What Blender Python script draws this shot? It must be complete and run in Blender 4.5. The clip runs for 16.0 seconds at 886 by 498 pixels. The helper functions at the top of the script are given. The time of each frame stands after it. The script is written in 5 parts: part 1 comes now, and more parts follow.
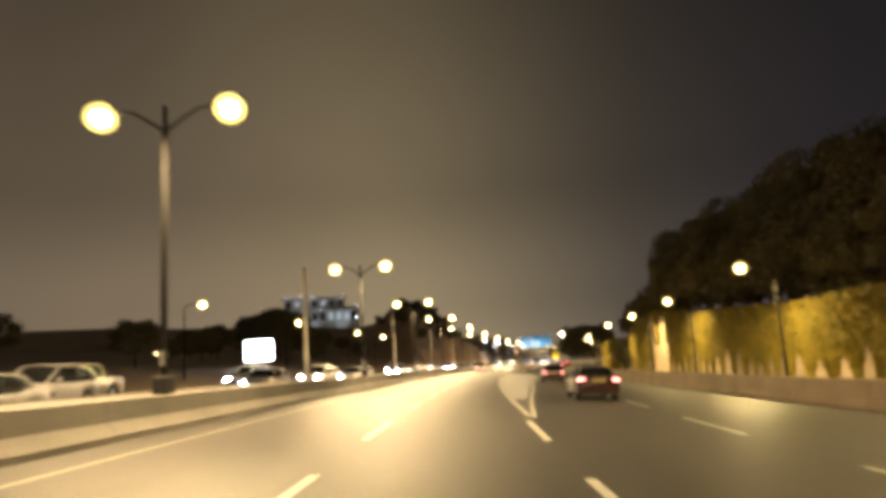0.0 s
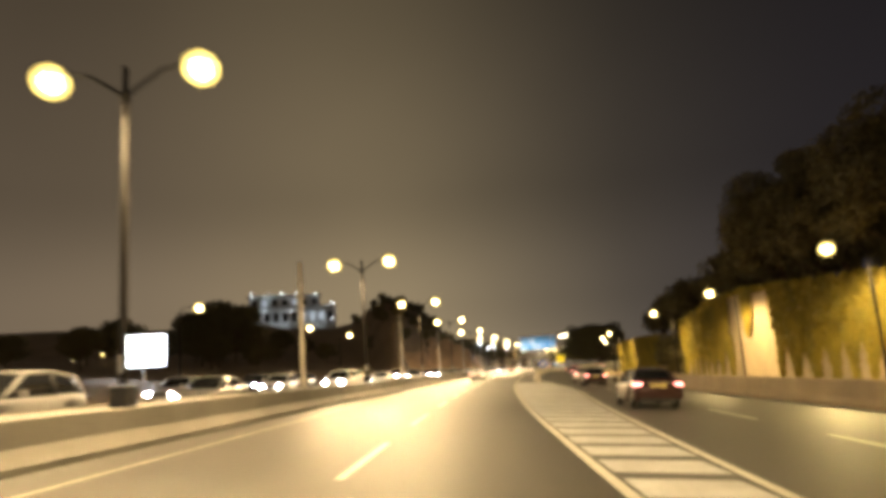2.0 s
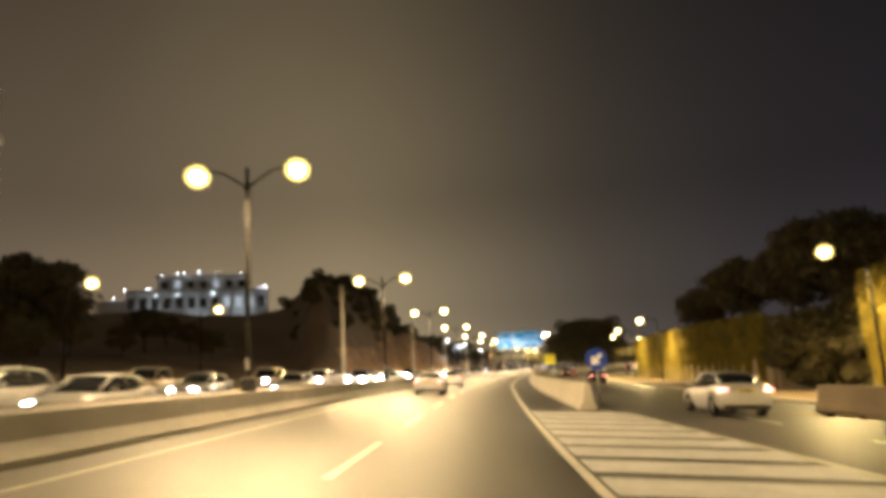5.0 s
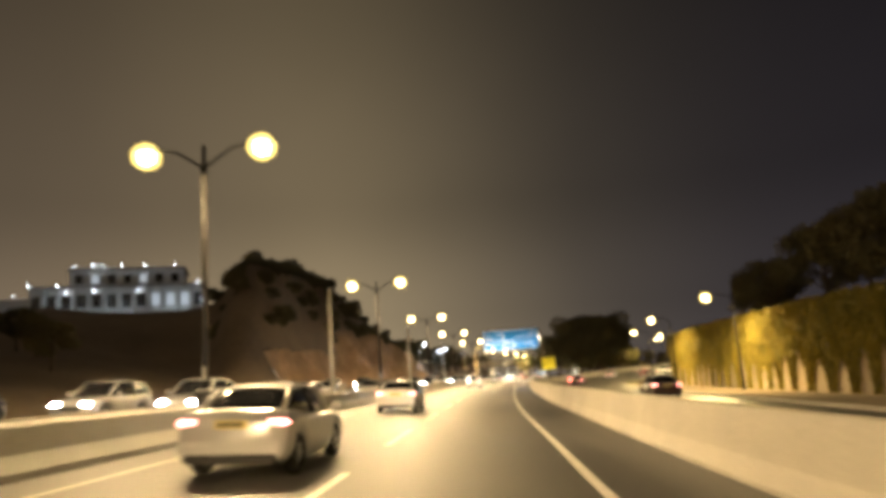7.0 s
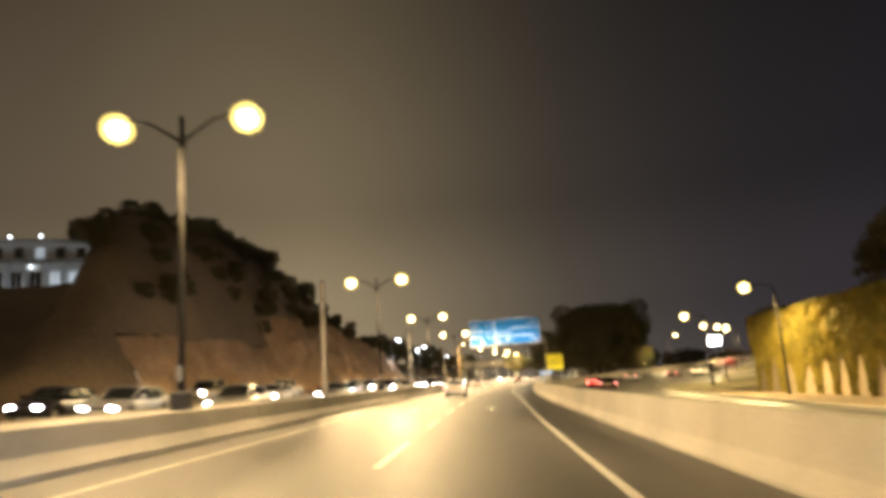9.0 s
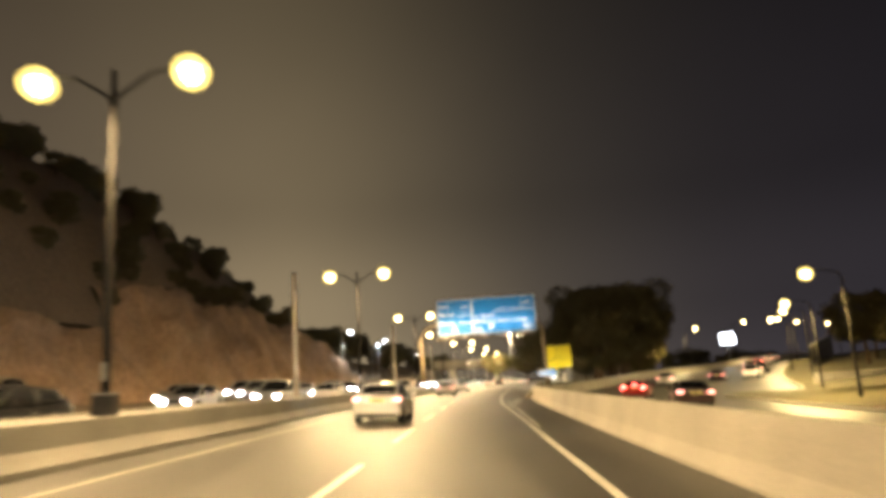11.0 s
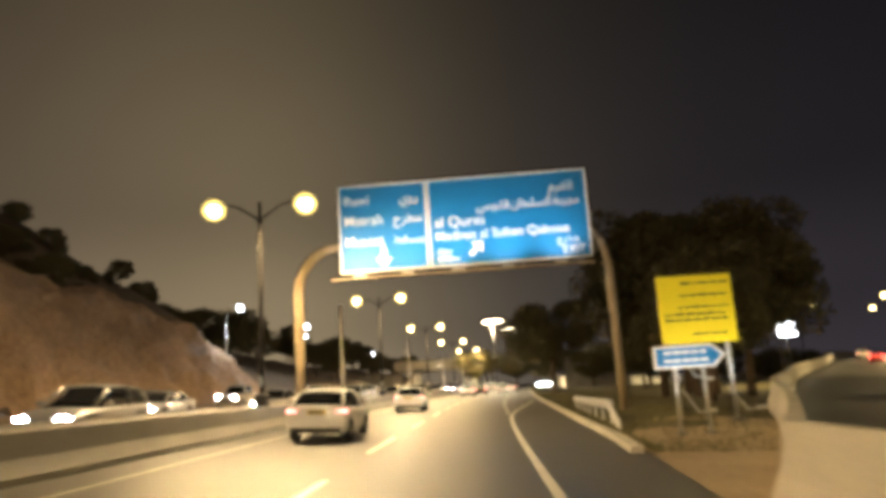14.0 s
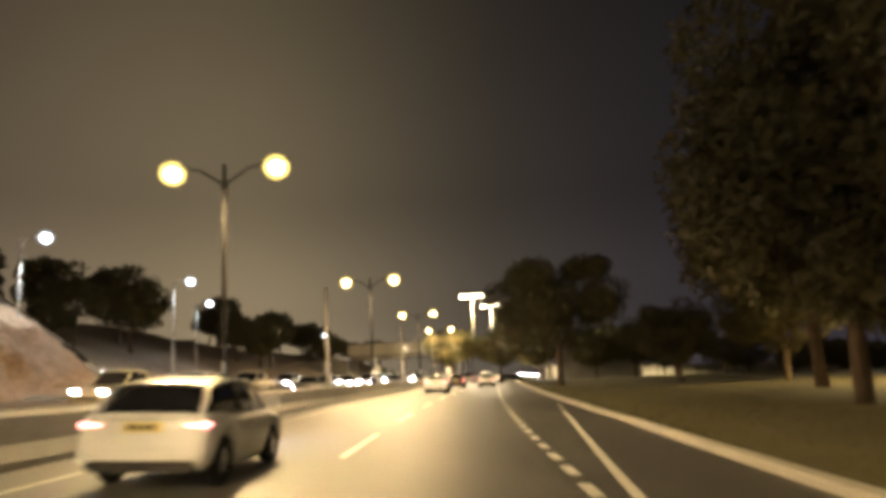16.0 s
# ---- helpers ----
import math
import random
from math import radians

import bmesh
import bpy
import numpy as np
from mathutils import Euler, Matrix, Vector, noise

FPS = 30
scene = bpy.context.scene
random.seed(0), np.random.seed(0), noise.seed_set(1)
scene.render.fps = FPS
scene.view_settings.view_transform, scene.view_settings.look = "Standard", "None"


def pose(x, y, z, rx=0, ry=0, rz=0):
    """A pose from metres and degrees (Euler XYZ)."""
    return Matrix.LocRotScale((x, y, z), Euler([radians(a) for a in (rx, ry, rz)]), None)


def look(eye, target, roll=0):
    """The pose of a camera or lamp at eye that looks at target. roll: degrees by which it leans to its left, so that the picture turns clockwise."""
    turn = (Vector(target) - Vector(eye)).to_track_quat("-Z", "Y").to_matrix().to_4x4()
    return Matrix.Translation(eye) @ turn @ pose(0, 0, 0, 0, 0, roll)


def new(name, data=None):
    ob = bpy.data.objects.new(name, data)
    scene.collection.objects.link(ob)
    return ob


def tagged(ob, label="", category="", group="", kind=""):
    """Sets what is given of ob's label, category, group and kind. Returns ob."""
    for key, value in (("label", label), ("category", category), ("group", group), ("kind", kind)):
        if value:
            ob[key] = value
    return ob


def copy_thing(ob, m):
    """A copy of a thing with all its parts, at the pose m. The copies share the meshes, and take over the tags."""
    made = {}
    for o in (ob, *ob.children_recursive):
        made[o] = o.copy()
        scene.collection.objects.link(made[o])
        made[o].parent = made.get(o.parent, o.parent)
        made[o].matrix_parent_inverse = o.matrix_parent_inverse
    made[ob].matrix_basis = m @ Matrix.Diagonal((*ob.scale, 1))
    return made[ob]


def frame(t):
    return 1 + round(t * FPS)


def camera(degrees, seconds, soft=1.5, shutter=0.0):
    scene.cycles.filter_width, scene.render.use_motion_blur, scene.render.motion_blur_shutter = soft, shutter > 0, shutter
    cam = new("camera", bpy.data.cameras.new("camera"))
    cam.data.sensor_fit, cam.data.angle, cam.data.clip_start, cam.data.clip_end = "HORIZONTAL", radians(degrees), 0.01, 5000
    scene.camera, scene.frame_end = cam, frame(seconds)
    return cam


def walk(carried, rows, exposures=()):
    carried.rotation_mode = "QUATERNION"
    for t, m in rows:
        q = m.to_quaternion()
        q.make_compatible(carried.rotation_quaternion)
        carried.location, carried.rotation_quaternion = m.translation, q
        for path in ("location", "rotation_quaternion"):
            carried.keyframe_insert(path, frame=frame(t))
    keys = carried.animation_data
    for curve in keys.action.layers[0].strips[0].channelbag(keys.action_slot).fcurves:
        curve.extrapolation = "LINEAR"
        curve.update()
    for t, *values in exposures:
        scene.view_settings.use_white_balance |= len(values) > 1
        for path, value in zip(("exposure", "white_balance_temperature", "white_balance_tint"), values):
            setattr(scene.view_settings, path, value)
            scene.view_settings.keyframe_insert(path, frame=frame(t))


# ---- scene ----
EXPOSURE = 0.98
SOFT = 5.0
SODIUM_GLOW = 16.0
SKY_GAIN = 2.85
MEDIAN_W = 2300.0
BEAM_W = 2300.0
RAMP_W = 3400.0
BEND_W = 5600.0
SIGN_W = 190.0
DASH_STEP, DASH_LEN = 10.1, 5.2
HATCH_STEP, HATCH_LEN = 2.1, 1.5
# One lens for the whole drive; the car keeps to its lane at 1.5 m eye height.
cam = camera(64.2, 16.0, soft=SOFT, shutter=0.5)
PATH = [
    (0, (0.079, 0.003, 1.499), (-0.368, 9.855, 3.153), -3.54),
    (0.5, (-0.050, 9.151, 1.492), (-0.510, 18.995, 3.192), -3.84),
    (1, (-0.243, 18.056, 1.493), (-0.679, 27.895, 3.223), -3.97),
    (1.5, (-0.437, 26.659, 1.499), (-0.827, 36.500, 3.233), -3.98),
    (2, (-0.541, 35.090, 1.503), (-0.861, 44.934, 3.230), -4.04),
    (2.5, (-0.482, 43.558, 1.502), (-0.737, 53.409, 3.199), -3.76),
    (3, (-0.438, 51.934, 1.505), (-0.623, 61.793, 3.171), -3.58),
    (3.5, (-0.300, 60.223, 1.506), (-0.417, 70.080, 3.183), -3.51),
    (4, (0.078, 68.658, 1.498), (0.022, 78.513, 3.194), -3.41),
    (4.5, (0.404, 77.115, 1.496), (0.365, 86.966, 3.215), -3.22),
    (5, (0.781, 85.602, 1.494), (0.844, 95.450, 3.229), -3.21),
    (5.5, (1.210, 94.103, 1.493), (1.384, 103.948, 3.237), -3.36),
    (6, (1.693, 102.604, 1.491), (1.957, 112.445, 3.246), -3.64),
    (6.5, (2.226, 111.092, 1.490), (2.544, 120.928, 3.265), -3.94),
    (7, (2.801, 119.554, 1.489), (3.108, 129.380, 3.323), -4.04),
    (7.5, (3.351, 128.066, 1.492), (3.679, 137.890, 3.334), -3.89),
    (8, (3.863, 136.648, 1.501), (4.262, 146.467, 3.353), -4.13),
    (8.5, (4.501, 145.269, 1.505), (4.972, 155.083, 3.368), -4.24),
    (9, (5.237, 153.931, 1.507), (5.749, 163.744, 3.361), -3.91),
    (9.5, (6.062, 162.625, 1.507), (6.600, 172.438, 3.351), -3.58),
    (10, (6.973, 171.342, 1.506), (7.551, 181.154, 3.346), -3.40),
    (10.5, (7.981, 180.071, 1.502), (8.699, 189.874, 3.345), -3.38),
    (11, (9.077, 188.812, 1.496), (9.903, 198.602, 3.363), -3.53),
    (11.5, (10.190, 197.499, 1.491), (11.100, 207.279, 3.369), -3.47),
    (12, (11.276, 206.240, 1.491), (12.249, 216.009, 3.396), -3.67),
    (12.5, (12.262, 214.924, 1.498), (13.315, 224.680, 3.428), -3.87),
    (13, (13.347, 223.602, 1.502), (14.462, 233.348, 3.443), -3.73),
    (13.5, (14.680, 232.218, 1.495), (15.821, 241.962, 3.431), -3.83),
    (14, (15.979, 240.786, 1.492), (17.144, 250.528, 3.425), -3.75),
    (14.5, (17.112, 249.361, 1.499), (18.382, 259.108, 3.340), -3.54),
    (15, (18.397, 257.715, 1.500), (19.701, 267.464, 3.301), -3.55),
    (15.5, (19.777, 266.085, 1.498), (21.161, 275.831, 3.260), -3.59),
    (16, (21.123, 274.438, 1.500), (22.623, 284.164, 3.276), -3.19),
]

walk(cam, [(t, look(eye, target, roll)) for t, eye, target, roll in PATH], exposures=[(0, EXPOSURE + 0.22), (4, EXPOSURE + 0.22), (8, EXPOSURE + 0.22), (11, EXPOSURE + 0.18), (12.5, EXPOSURE + 0.16), (13.5, EXPOSURE + 0.06), (14.5, EXPOSURE + 0.08), (15.1, EXPOSURE - 0.12), (16, EXPOSURE + 0.08)])

# ---------------------------------------------------------------- world
world = bpy.data.worlds.new("night_sky")
scene.world = world
world.use_nodes = True
wn = world.node_tree.nodes
wl = world.node_tree.links
bgn = wn["Background"]
CROSSFALL = 0.0524
wtc = wn.new("ShaderNodeTexCoord")
wsep = wn.new("ShaderNodeSeparateXYZ")
wl.new(wtc.outputs["Generated"], wsep.inputs[0])
# city glow with the street lamps' glare painted in: warm grey towards the left of the road, blue-grey towards the
# right, a little stronger at the horizon
wside = wn.new("ShaderNodeMapRange")
wside.inputs["From Min"].default_value = -0.8
wside.inputs["From Max"].default_value = 0.8
wl.new(wsep.outputs["X"], wside.inputs["Value"])
wcol = wn.new("ShaderNodeValToRGB")
wcol.color_ramp.interpolation = "B_SPLINE"
for k, (side, rgb) in enumerate(((-0.8, (0.040, 0.030, 0.020)), (-0.42, (0.046, 0.034, 0.0225)), (-0.14, (0.092, 0.070, 0.040)), (0.04, (0.050, 0.039, 0.025)), (0.22, (0.0175, 0.0145, 0.0118)), (0.45, (0.0082, 0.0070, 0.0080)), (0.8, (0.0062, 0.0055, 0.0072)))):
    e = wcol.color_ramp.elements[k] if k < 2 else wcol.color_ramp.elements.new((side + 0.8) / 1.6)
    e.position, e.color = (side + 0.8) / 1.6, (*rgb, 1)
wl.new(wside.outputs[0], wcol.inputs[0])
wup = wn.new("ShaderNodeValToRGB")
wup.color_ramp.interpolation = "EASE"
for k, (place, value) in enumerate(((0.0, 0.84), (0.10, 0.62), (0.26, 0.34), (0.6, 0.16))):
    e = wup.color_ramp.elements[k] if k < 2 else wup.color_ramp.elements.new(place)
    e.position, e.color = place, (value, value, value, 1)
wl.new(wsep.outputs["Z"], wup.inputs[0])
wnoi = wn.new("ShaderNodeTexNoise")
wnoi.inputs["Scale"].default_value = 2.2
wnoi.inputs["Detail"].default_value = 3.0
wl.new(wtc.outputs["Generated"], wnoi.inputs["Vector"])
wnr = wn.new("ShaderNodeMapRange")
wnr.inputs["To Min"].default_value = 0.8
wnr.inputs["To Max"].default_value = 1.2
wl.new(wnoi.outputs[0], wnr.inputs["Value"])
wmul = wn.new("ShaderNodeMath")
wmul.operation = "MULTIPLY"
wgain = wn.new("ShaderNodeMath")
wgain.operation = "MULTIPLY"
wgain.inputs[1].default_value = SKY_GAIN
wl.new(wup.outputs[0], wmul.inputs[0])
wl.new(wnr.outputs[0], wmul.inputs[1])
wl.new(wcol.outputs[0], bgn.inputs["Color"])
wl.new(wmul.outputs[0], wgain.inputs[0])
wl.new(wgain.outputs[0], bgn.inputs["Strength"])

# ---------------------------------------------------------------- the line of the road
ROAD = (0.06767, -0.61939, 5.2022, -3.33965, 0.0292)


def line_x(s):
    u = min(max(s, 0.0), 275.0)
    x = 0.0
    g = 0.0
    for a in ROAD:
        g = g * (u / 100) + x
        x = x * (u / 100) + a
    # past the gantry the road swings a little further to the right
    v = max(0.0, s - 285.0)
    swing = 0.00085 * v * v if v < 36 else 1.1016 + 0.0612 * (v - 36)
    return x + (s - u) * g / 100 + swing


def line_turn(s):
    return math.atan((line_x(s + 0.5) - line_x(s - 0.5)))


def at(s, d, z=0.0):
    """A place from the way along the carriageway, the offset to its right and the height."""
    a = line_turn(s)
    return Vector((line_x(s) + d * math.cos(a), s - d * math.sin(a), z - CROSSFALL * d))


def drop(x, y):
    """Height of the cross-sloped ground plane at a place of the plan."""
    return -CROSSFALL * (x - line_x(y)) * math.cos(line_turn(y))


def sloped(pts):
    return [Vector((q[0], q[1], q[2] + drop(q[0], q[1]))) for q in pts]


def at_pose(s, d, z=0.0, turn=0.0):
    p = at(s, d, z)
    return pose(p.x, p.y, p.z, 0, 0, -math.degrees(line_turn(s)) + turn)


def car_pose(s, d, z=0.0, turn=0.0):
    """As at_pose, but standing square on the cross slope."""
    p = at(s, d, z)
    return pose(p.x, p.y, p.z, 0, 0, -math.degrees(line_turn(s))) @ pose(0, 0, 0, 0, math.degrees(math.atan(CROSSFALL)), 0) @ pose(0, 0, 0, 0, 0, turn)


def lerp_table(table, s):
    if s <= table[0][0]:
        return table[0][1]
    for (a, va), (b, vb) in zip(table, table[1:]):
        if s <= b:
            return va + (vb - va) * (s - a) / (b - a)
    return table[-1][1]


# ---------------------------------------------------------------- materials
def material(name, rgb, rough=0.6, metal=0.0, spread=0.25, big=0.6, fine=30.0, bump=0.15, rough_spread=0.1, spec=0.5, coat=0.0, tint=None):
    m = bpy.data.materials.new(name)
    m.use_nodes = True
    n, l = m.node_tree.nodes, m.node_tree.links
    b = n["Principled BSDF"]
    tc = n.new("ShaderNodeTexCoord")
    geo = n.new("ShaderNodeNewGeometry")
    n1 = n.new("ShaderNodeTexNoise")
    n1.inputs["Scale"].default_value = big
    n1.inputs["Detail"].default_value = 5
    n2 = n.new("ShaderNodeTexNoise")
    n2.inputs["Scale"].default_value = fine
    n2.inputs["Detail"].default_value = 3
    for q in (n1, n2):
        l.new(geo.outputs["Position"], q.inputs["Vector"])
    add = n.new("ShaderNodeMath")
    add.operation = "ADD"
    l.new(n1.outputs[0], add.inputs[0])
    l.new(n2.outputs[0], add.inputs[1])
    mr = n.new("ShaderNodeMapRange")
    mr.inputs["From Min"].default_value = 0.6
    mr.inputs["From Max"].default_value = 1.4
    l.new(add.outputs[0], mr.inputs["Value"])
    mix = n.new("ShaderNodeMix")
    mix.data_type = "RGBA"
    t = tint or (1, 1, 1)
    mix.inputs["A"].default_value = (*[c * (1 - spread) for c in rgb], 1)
    mix.inputs["B"].default_value = (*[min(1, c * (1 + spread) * k) for c, k in zip(rgb, t)], 1)
    l.new(mr.outputs[0], mix.inputs["Factor"])
    l.new(mix.outputs["Result"], b.inputs["Base Color"])
    rr = n.new("ShaderNodeMapRange")
    rr.inputs["To Min"].default_value = max(0.02, rough - rough_spread)
    rr.inputs["To Max"].default_value = min(1.0, rough + rough_spread)
    l.new(n1.outputs[0], rr.inputs["Value"])
    l.new(rr.outputs[0], b.inputs["Roughness"])
    b.inputs["Metallic"].default_value = metal
    b.inputs["Specular IOR Level"].default_value = spec
    b.inputs["Coat Weight"].default_value = coat
    b.inputs["Coat Roughness"].default_value = 0.08
    if bump:
        bp = n.new("ShaderNodeBump")
        bp.inputs["Strength"].default_value = bump
        bp.inputs["Distance"].default_value = 0.02
        l.new(n2.outputs[0], bp.inputs["Height"])
        l.new(bp.outputs[0], b.inputs["Normal"])
    return m


def streak_asphalt():
    """Asphalt with long wheel-worn streaks and patches along the way of travel."""
    m = material("asphalt", (0.108, 0.105, 0.103), rough=0.45, spread=0.3, big=0.35, fine=60, bump=0.2, rough_spread=0.06, spec=0.28)
    n, l = m.node_tree.nodes, m.node_tree.links
    geo = n.new("ShaderNodeNewGeometry")
    mp = n.new("ShaderNodeMapping")
    mp.inputs["Scale"].default_value = (0.9, 0.035, 1.0)
    mp.inputs["Rotation"].default_value = (0, 0, 0.06)
    l.new(geo.outputs["Position"], mp.inputs["Vector"])
    s = n.new("ShaderNodeTexNoise")
    s.inputs["Scale"].default_value = 1.0
    s.inputs["Detail"].default_value = 4
    l.new(mp.outputs[0], s.inputs["Vector"])
    r = n.new("ShaderNodeMapRange")
    r.inputs["From Min"].default_value = 0.3
    r.inputs["From Max"].default_value = 0.7
    r.inputs["To Min"].default_value = 0.62
    r.inputs["To Max"].default_value = 1.35
    l.new(s.outputs[0], r.inputs["Value"])
    b = n["Principled BSDF"]
    old = b.inputs["Base Color"].links[0].from_socket
    mul = n.new("ShaderNodeMix")
    mul.data_type, mul.blend_type = "RGBA", "MULTIPLY"
    mul.inputs["Factor"].default_value = 1.0
    l.new(old, mul.inputs["A"])
    l.new(r.outputs[0], mul.inputs["B"])
    l.new(mul.outputs["Result"], b.inputs["Base Color"])
    oldr = b.inputs["Roughness"].links[0].from_socket
    rm = n.new("ShaderNodeMath")
    rm.operation = "MULTIPLY"
    rs = n.new("ShaderNodeMapRange")
    rs.inputs["From Min"].default_value = 0.3
    rs.inputs["From Max"].default_value = 0.7
    rs.inputs["To Min"].default_value = 0.88
    rs.inputs["To Max"].default_value = 1.12
    l.new(s.outputs[0], rs.inputs["Value"])
    l.new(oldr, rm.inputs[0])
    l.new(rs.outputs[0], rm.inputs[1])
    l.new(rm.outputs[0], b.inputs["Roughness"])
    return m


def glow(name, rgb, strength):
    m = bpy.data.materials.new(name)
    m.use_nodes = True
    b = m.node_tree.nodes["Principled BSDF"]
    b.inputs["Base Color"].default_value = (0.8, 0.8, 0.8, 1)
    b.inputs["Emission Color"].default_value = (*rgb, 1)
    b.inputs["Emission Strength"].default_value = strength
    b.inputs["Roughness"].default_value = 0.3
    return m


M_ASPHALT = streak_asphalt()
M_PAINT = material("road_paint", (0.72, 0.71, 0.66), rough=0.55, spread=0.18, big=2.5, fine=40, bump=0.1)
M_HATCH = material("worn_hatch_paint", (0.66, 0.68, 0.70), rough=0.5, spread=0.34, big=1.6, fine=14, bump=0.12)
M_PAINT_WORN = material("worn_road_paint", (0.46, 0.44, 0.38), rough=0.65, spread=0.45, big=3.5, fine=26, bump=0.15)
M_GANTRY = material("weathered_tan_steel", (0.27, 0.215, 0.14), rough=0.6, spread=0.25, big=1.2, fine=14, bump=0.06)
M_CONCRETE = material("concrete", (0.27, 0.255, 0.235), rough=0.8, spread=0.32, big=0.45, fine=25, bump=0.2)
M_CONCRETE_PALE = material("pale_concrete", (0.47, 0.445, 0.395), rough=0.75, spread=0.26, big=0.4, fine=22, bump=0.18)
M_PARAPET = material("stained_brown_concrete", (0.27, 0.215, 0.15), rough=0.85, spread=0.35, big=0.5, fine=18, bump=0.2)
M_GROUND = material("dry_ground", (0.26, 0.195, 0.13), rough=0.95, spread=0.4, big=0.12, fine=3, bump=0.4)
M_GRASS = material("lawn", (0.10, 0.085, 0.032), rough=0.9, spread=0.4, big=0.4, fine=14, bump=0.6)
M_BLADE = material("grass_blade", (0.10, 0.095, 0.035), rough=0.8, spread=0.4, big=0.8, fine=9, bump=0)
M_SAND = material("sandy_ground", (0.36, 0.28, 0.18), rough=0.95, spread=0.3, big=0.5, fine=9, bump=0.5)
M_ROCK = material("rock", (0.45, 0.31, 0.2), rough=0.95, spread=0.4, big=0.25, fine=2.5, bump=0.8)
M_LEAF = material("foliage", (0.12, 0.105, 0.045), rough=0.7, spread=0.45, big=0.5, fine=6, bump=0)
M_CURTAIN = material("hanging_foliage", (0.21, 0.19, 0.028), rough=0.65, spread=0.45, big=0.5, fine=6, bump=0, tint=(1.15, 1.0, 0.7))
M_BARK = material("bark", (0.12, 0.085, 0.055), rough=0.95, spread=0.35, big=2, fine=18, bump=0.6)
M_WALL = material("retaining_wall", (0.40, 0.33, 0.24), rough=0.9, spread=0.25, big=0.5, fine=12, bump=0.4)
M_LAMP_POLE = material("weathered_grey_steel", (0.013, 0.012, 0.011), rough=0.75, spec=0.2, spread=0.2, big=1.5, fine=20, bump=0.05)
M_POLE = material("painted_steel", (0.48, 0.455, 0.41), rough=0.5, metal=0.0, spread=0.12, big=1.5, fine=20, bump=0.05)
M_GALV = material("galvanised_steel", (0.50, 0.50, 0.49), rough=0.4, metal=0.7, spread=0.15, big=2, fine=30, bump=0.05)
M_DARK = material("dark_plastic", (0.025, 0.025, 0.027), rough=0.5, spread=0.2, big=3, fine=30, bump=0.05)
M_RUBBER = material("tyre_rubber", (0.02, 0.02, 0.02), rough=0.8, spread=0.2, big=5, fine=60, bump=0.1)
M_RIM = material("alloy", (0.5, 0.5, 0.52), rough=0.3, metal=0.9, spread=0.1, big=5, fine=30, bump=0)
M_GLASS = material("tinted_glass", (0.012, 0.013, 0.015), rough=0.08, spread=0.1, big=1, fine=5, bump=0, rough_spread=0.02, spec=0.6)
M_SIGN_BLUE = material("blue_sign_sheeting", (0.004, 0.19, 0.46), rough=0.45, spread=0.08, big=0.8, fine=12, bump=0.02)
M_SIGN_ROYAL = material("deep_blue_sheeting", (0.012, 0.05, 0.36), rough=0.45, spread=0.08, big=0.8, fine=12, bump=0.02)
M_SIGN_WHITE = material("white_sign_sheeting", (0.8, 0.8, 0.78), rough=0.45, spread=0.05, big=0.8, fine=12, bump=0.02)
M_SIGN_YELLOW = material("yellow_sign_sheeting", (0.90, 0.72, 0.02), rough=0.45, spread=0.06, big=0.8, fine=12, bump=0.02)
M_FACADE = material("white_facade", (0.62, 0.62, 0.60), rough=0.8, spread=0.12, big=0.3, fine=8, bump=0.1)
M_ROOF = material("flat_roof", (0.3, 0.29, 0.27), rough=0.9, spread=0.2, big=0.3, fine=8, bump=0.1)
M_SODIUM = glow("sodium_lamp", (1.0, 0.80, 0.42), SODIUM_GLOW * 1.6)
M_WHITE_LAMP = glow("white_lamp", (0.92, 0.97, 1.0), 16.0)


def halo_glow(name, rgb, strength, cover):
    """Glowing glass through which the bulb shows; paints the lamp's glare as a halo."""
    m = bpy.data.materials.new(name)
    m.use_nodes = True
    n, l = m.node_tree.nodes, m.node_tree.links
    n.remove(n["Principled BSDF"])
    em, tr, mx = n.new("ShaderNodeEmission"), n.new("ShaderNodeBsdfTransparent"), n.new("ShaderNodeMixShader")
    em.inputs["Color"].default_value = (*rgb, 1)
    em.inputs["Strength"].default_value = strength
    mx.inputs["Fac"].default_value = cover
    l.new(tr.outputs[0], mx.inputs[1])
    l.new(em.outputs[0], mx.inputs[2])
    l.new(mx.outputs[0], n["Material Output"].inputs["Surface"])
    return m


# the emission of these two imitates the glare round amber and white lamps
M_HALO_AMBER = halo_glow("amber_halo_glass", (1.0, 0.70, 0.17), 1.7, 0.45)
M_HALO_WHITE = halo_glow("white_halo_glass", (0.85, 0.93, 1.0), 0.8, 0.3)
M_WARM_LAMP = glow("warm_lamp", (1.0, 0.80, 0.5), 14.0)
M_HEAD = glow("headlamp_lit", (0.86, 0.93, 1.0), 160.0)
M_TAIL = glow("tail_lamp_lit", (1.0, 0.26, 0.23), 4.2)
M_BRAKE = glow("brake_lamp_lit", (1.0, 0.07, 0.06), 26.0)
M_SCREEN = glow("led_screen", (0.86, 0.93, 1.0), 6.0)
M_WINDOW_LIT = glow("lit_window", (0.75, 0.88, 1.0), 0.16)
M_ROOMLIGHT = glow("cool_facade_light", (0.85, 0.92, 1.0), 16.0)


# ---------------------------------------------------------------- mesh helpers
def mesh_of(name, verts, faces, mat, smooth=False):
    me = bpy.data.meshes.new(name)
    me.from_pydata([tuple(v) for v in verts], [], [tuple(f) for f in faces])
    me.materials.append(mat)
    if smooth:
        me.polygons.foreach_set("use_smooth", [True] * len(me.polygons))
    me.update()
    return me


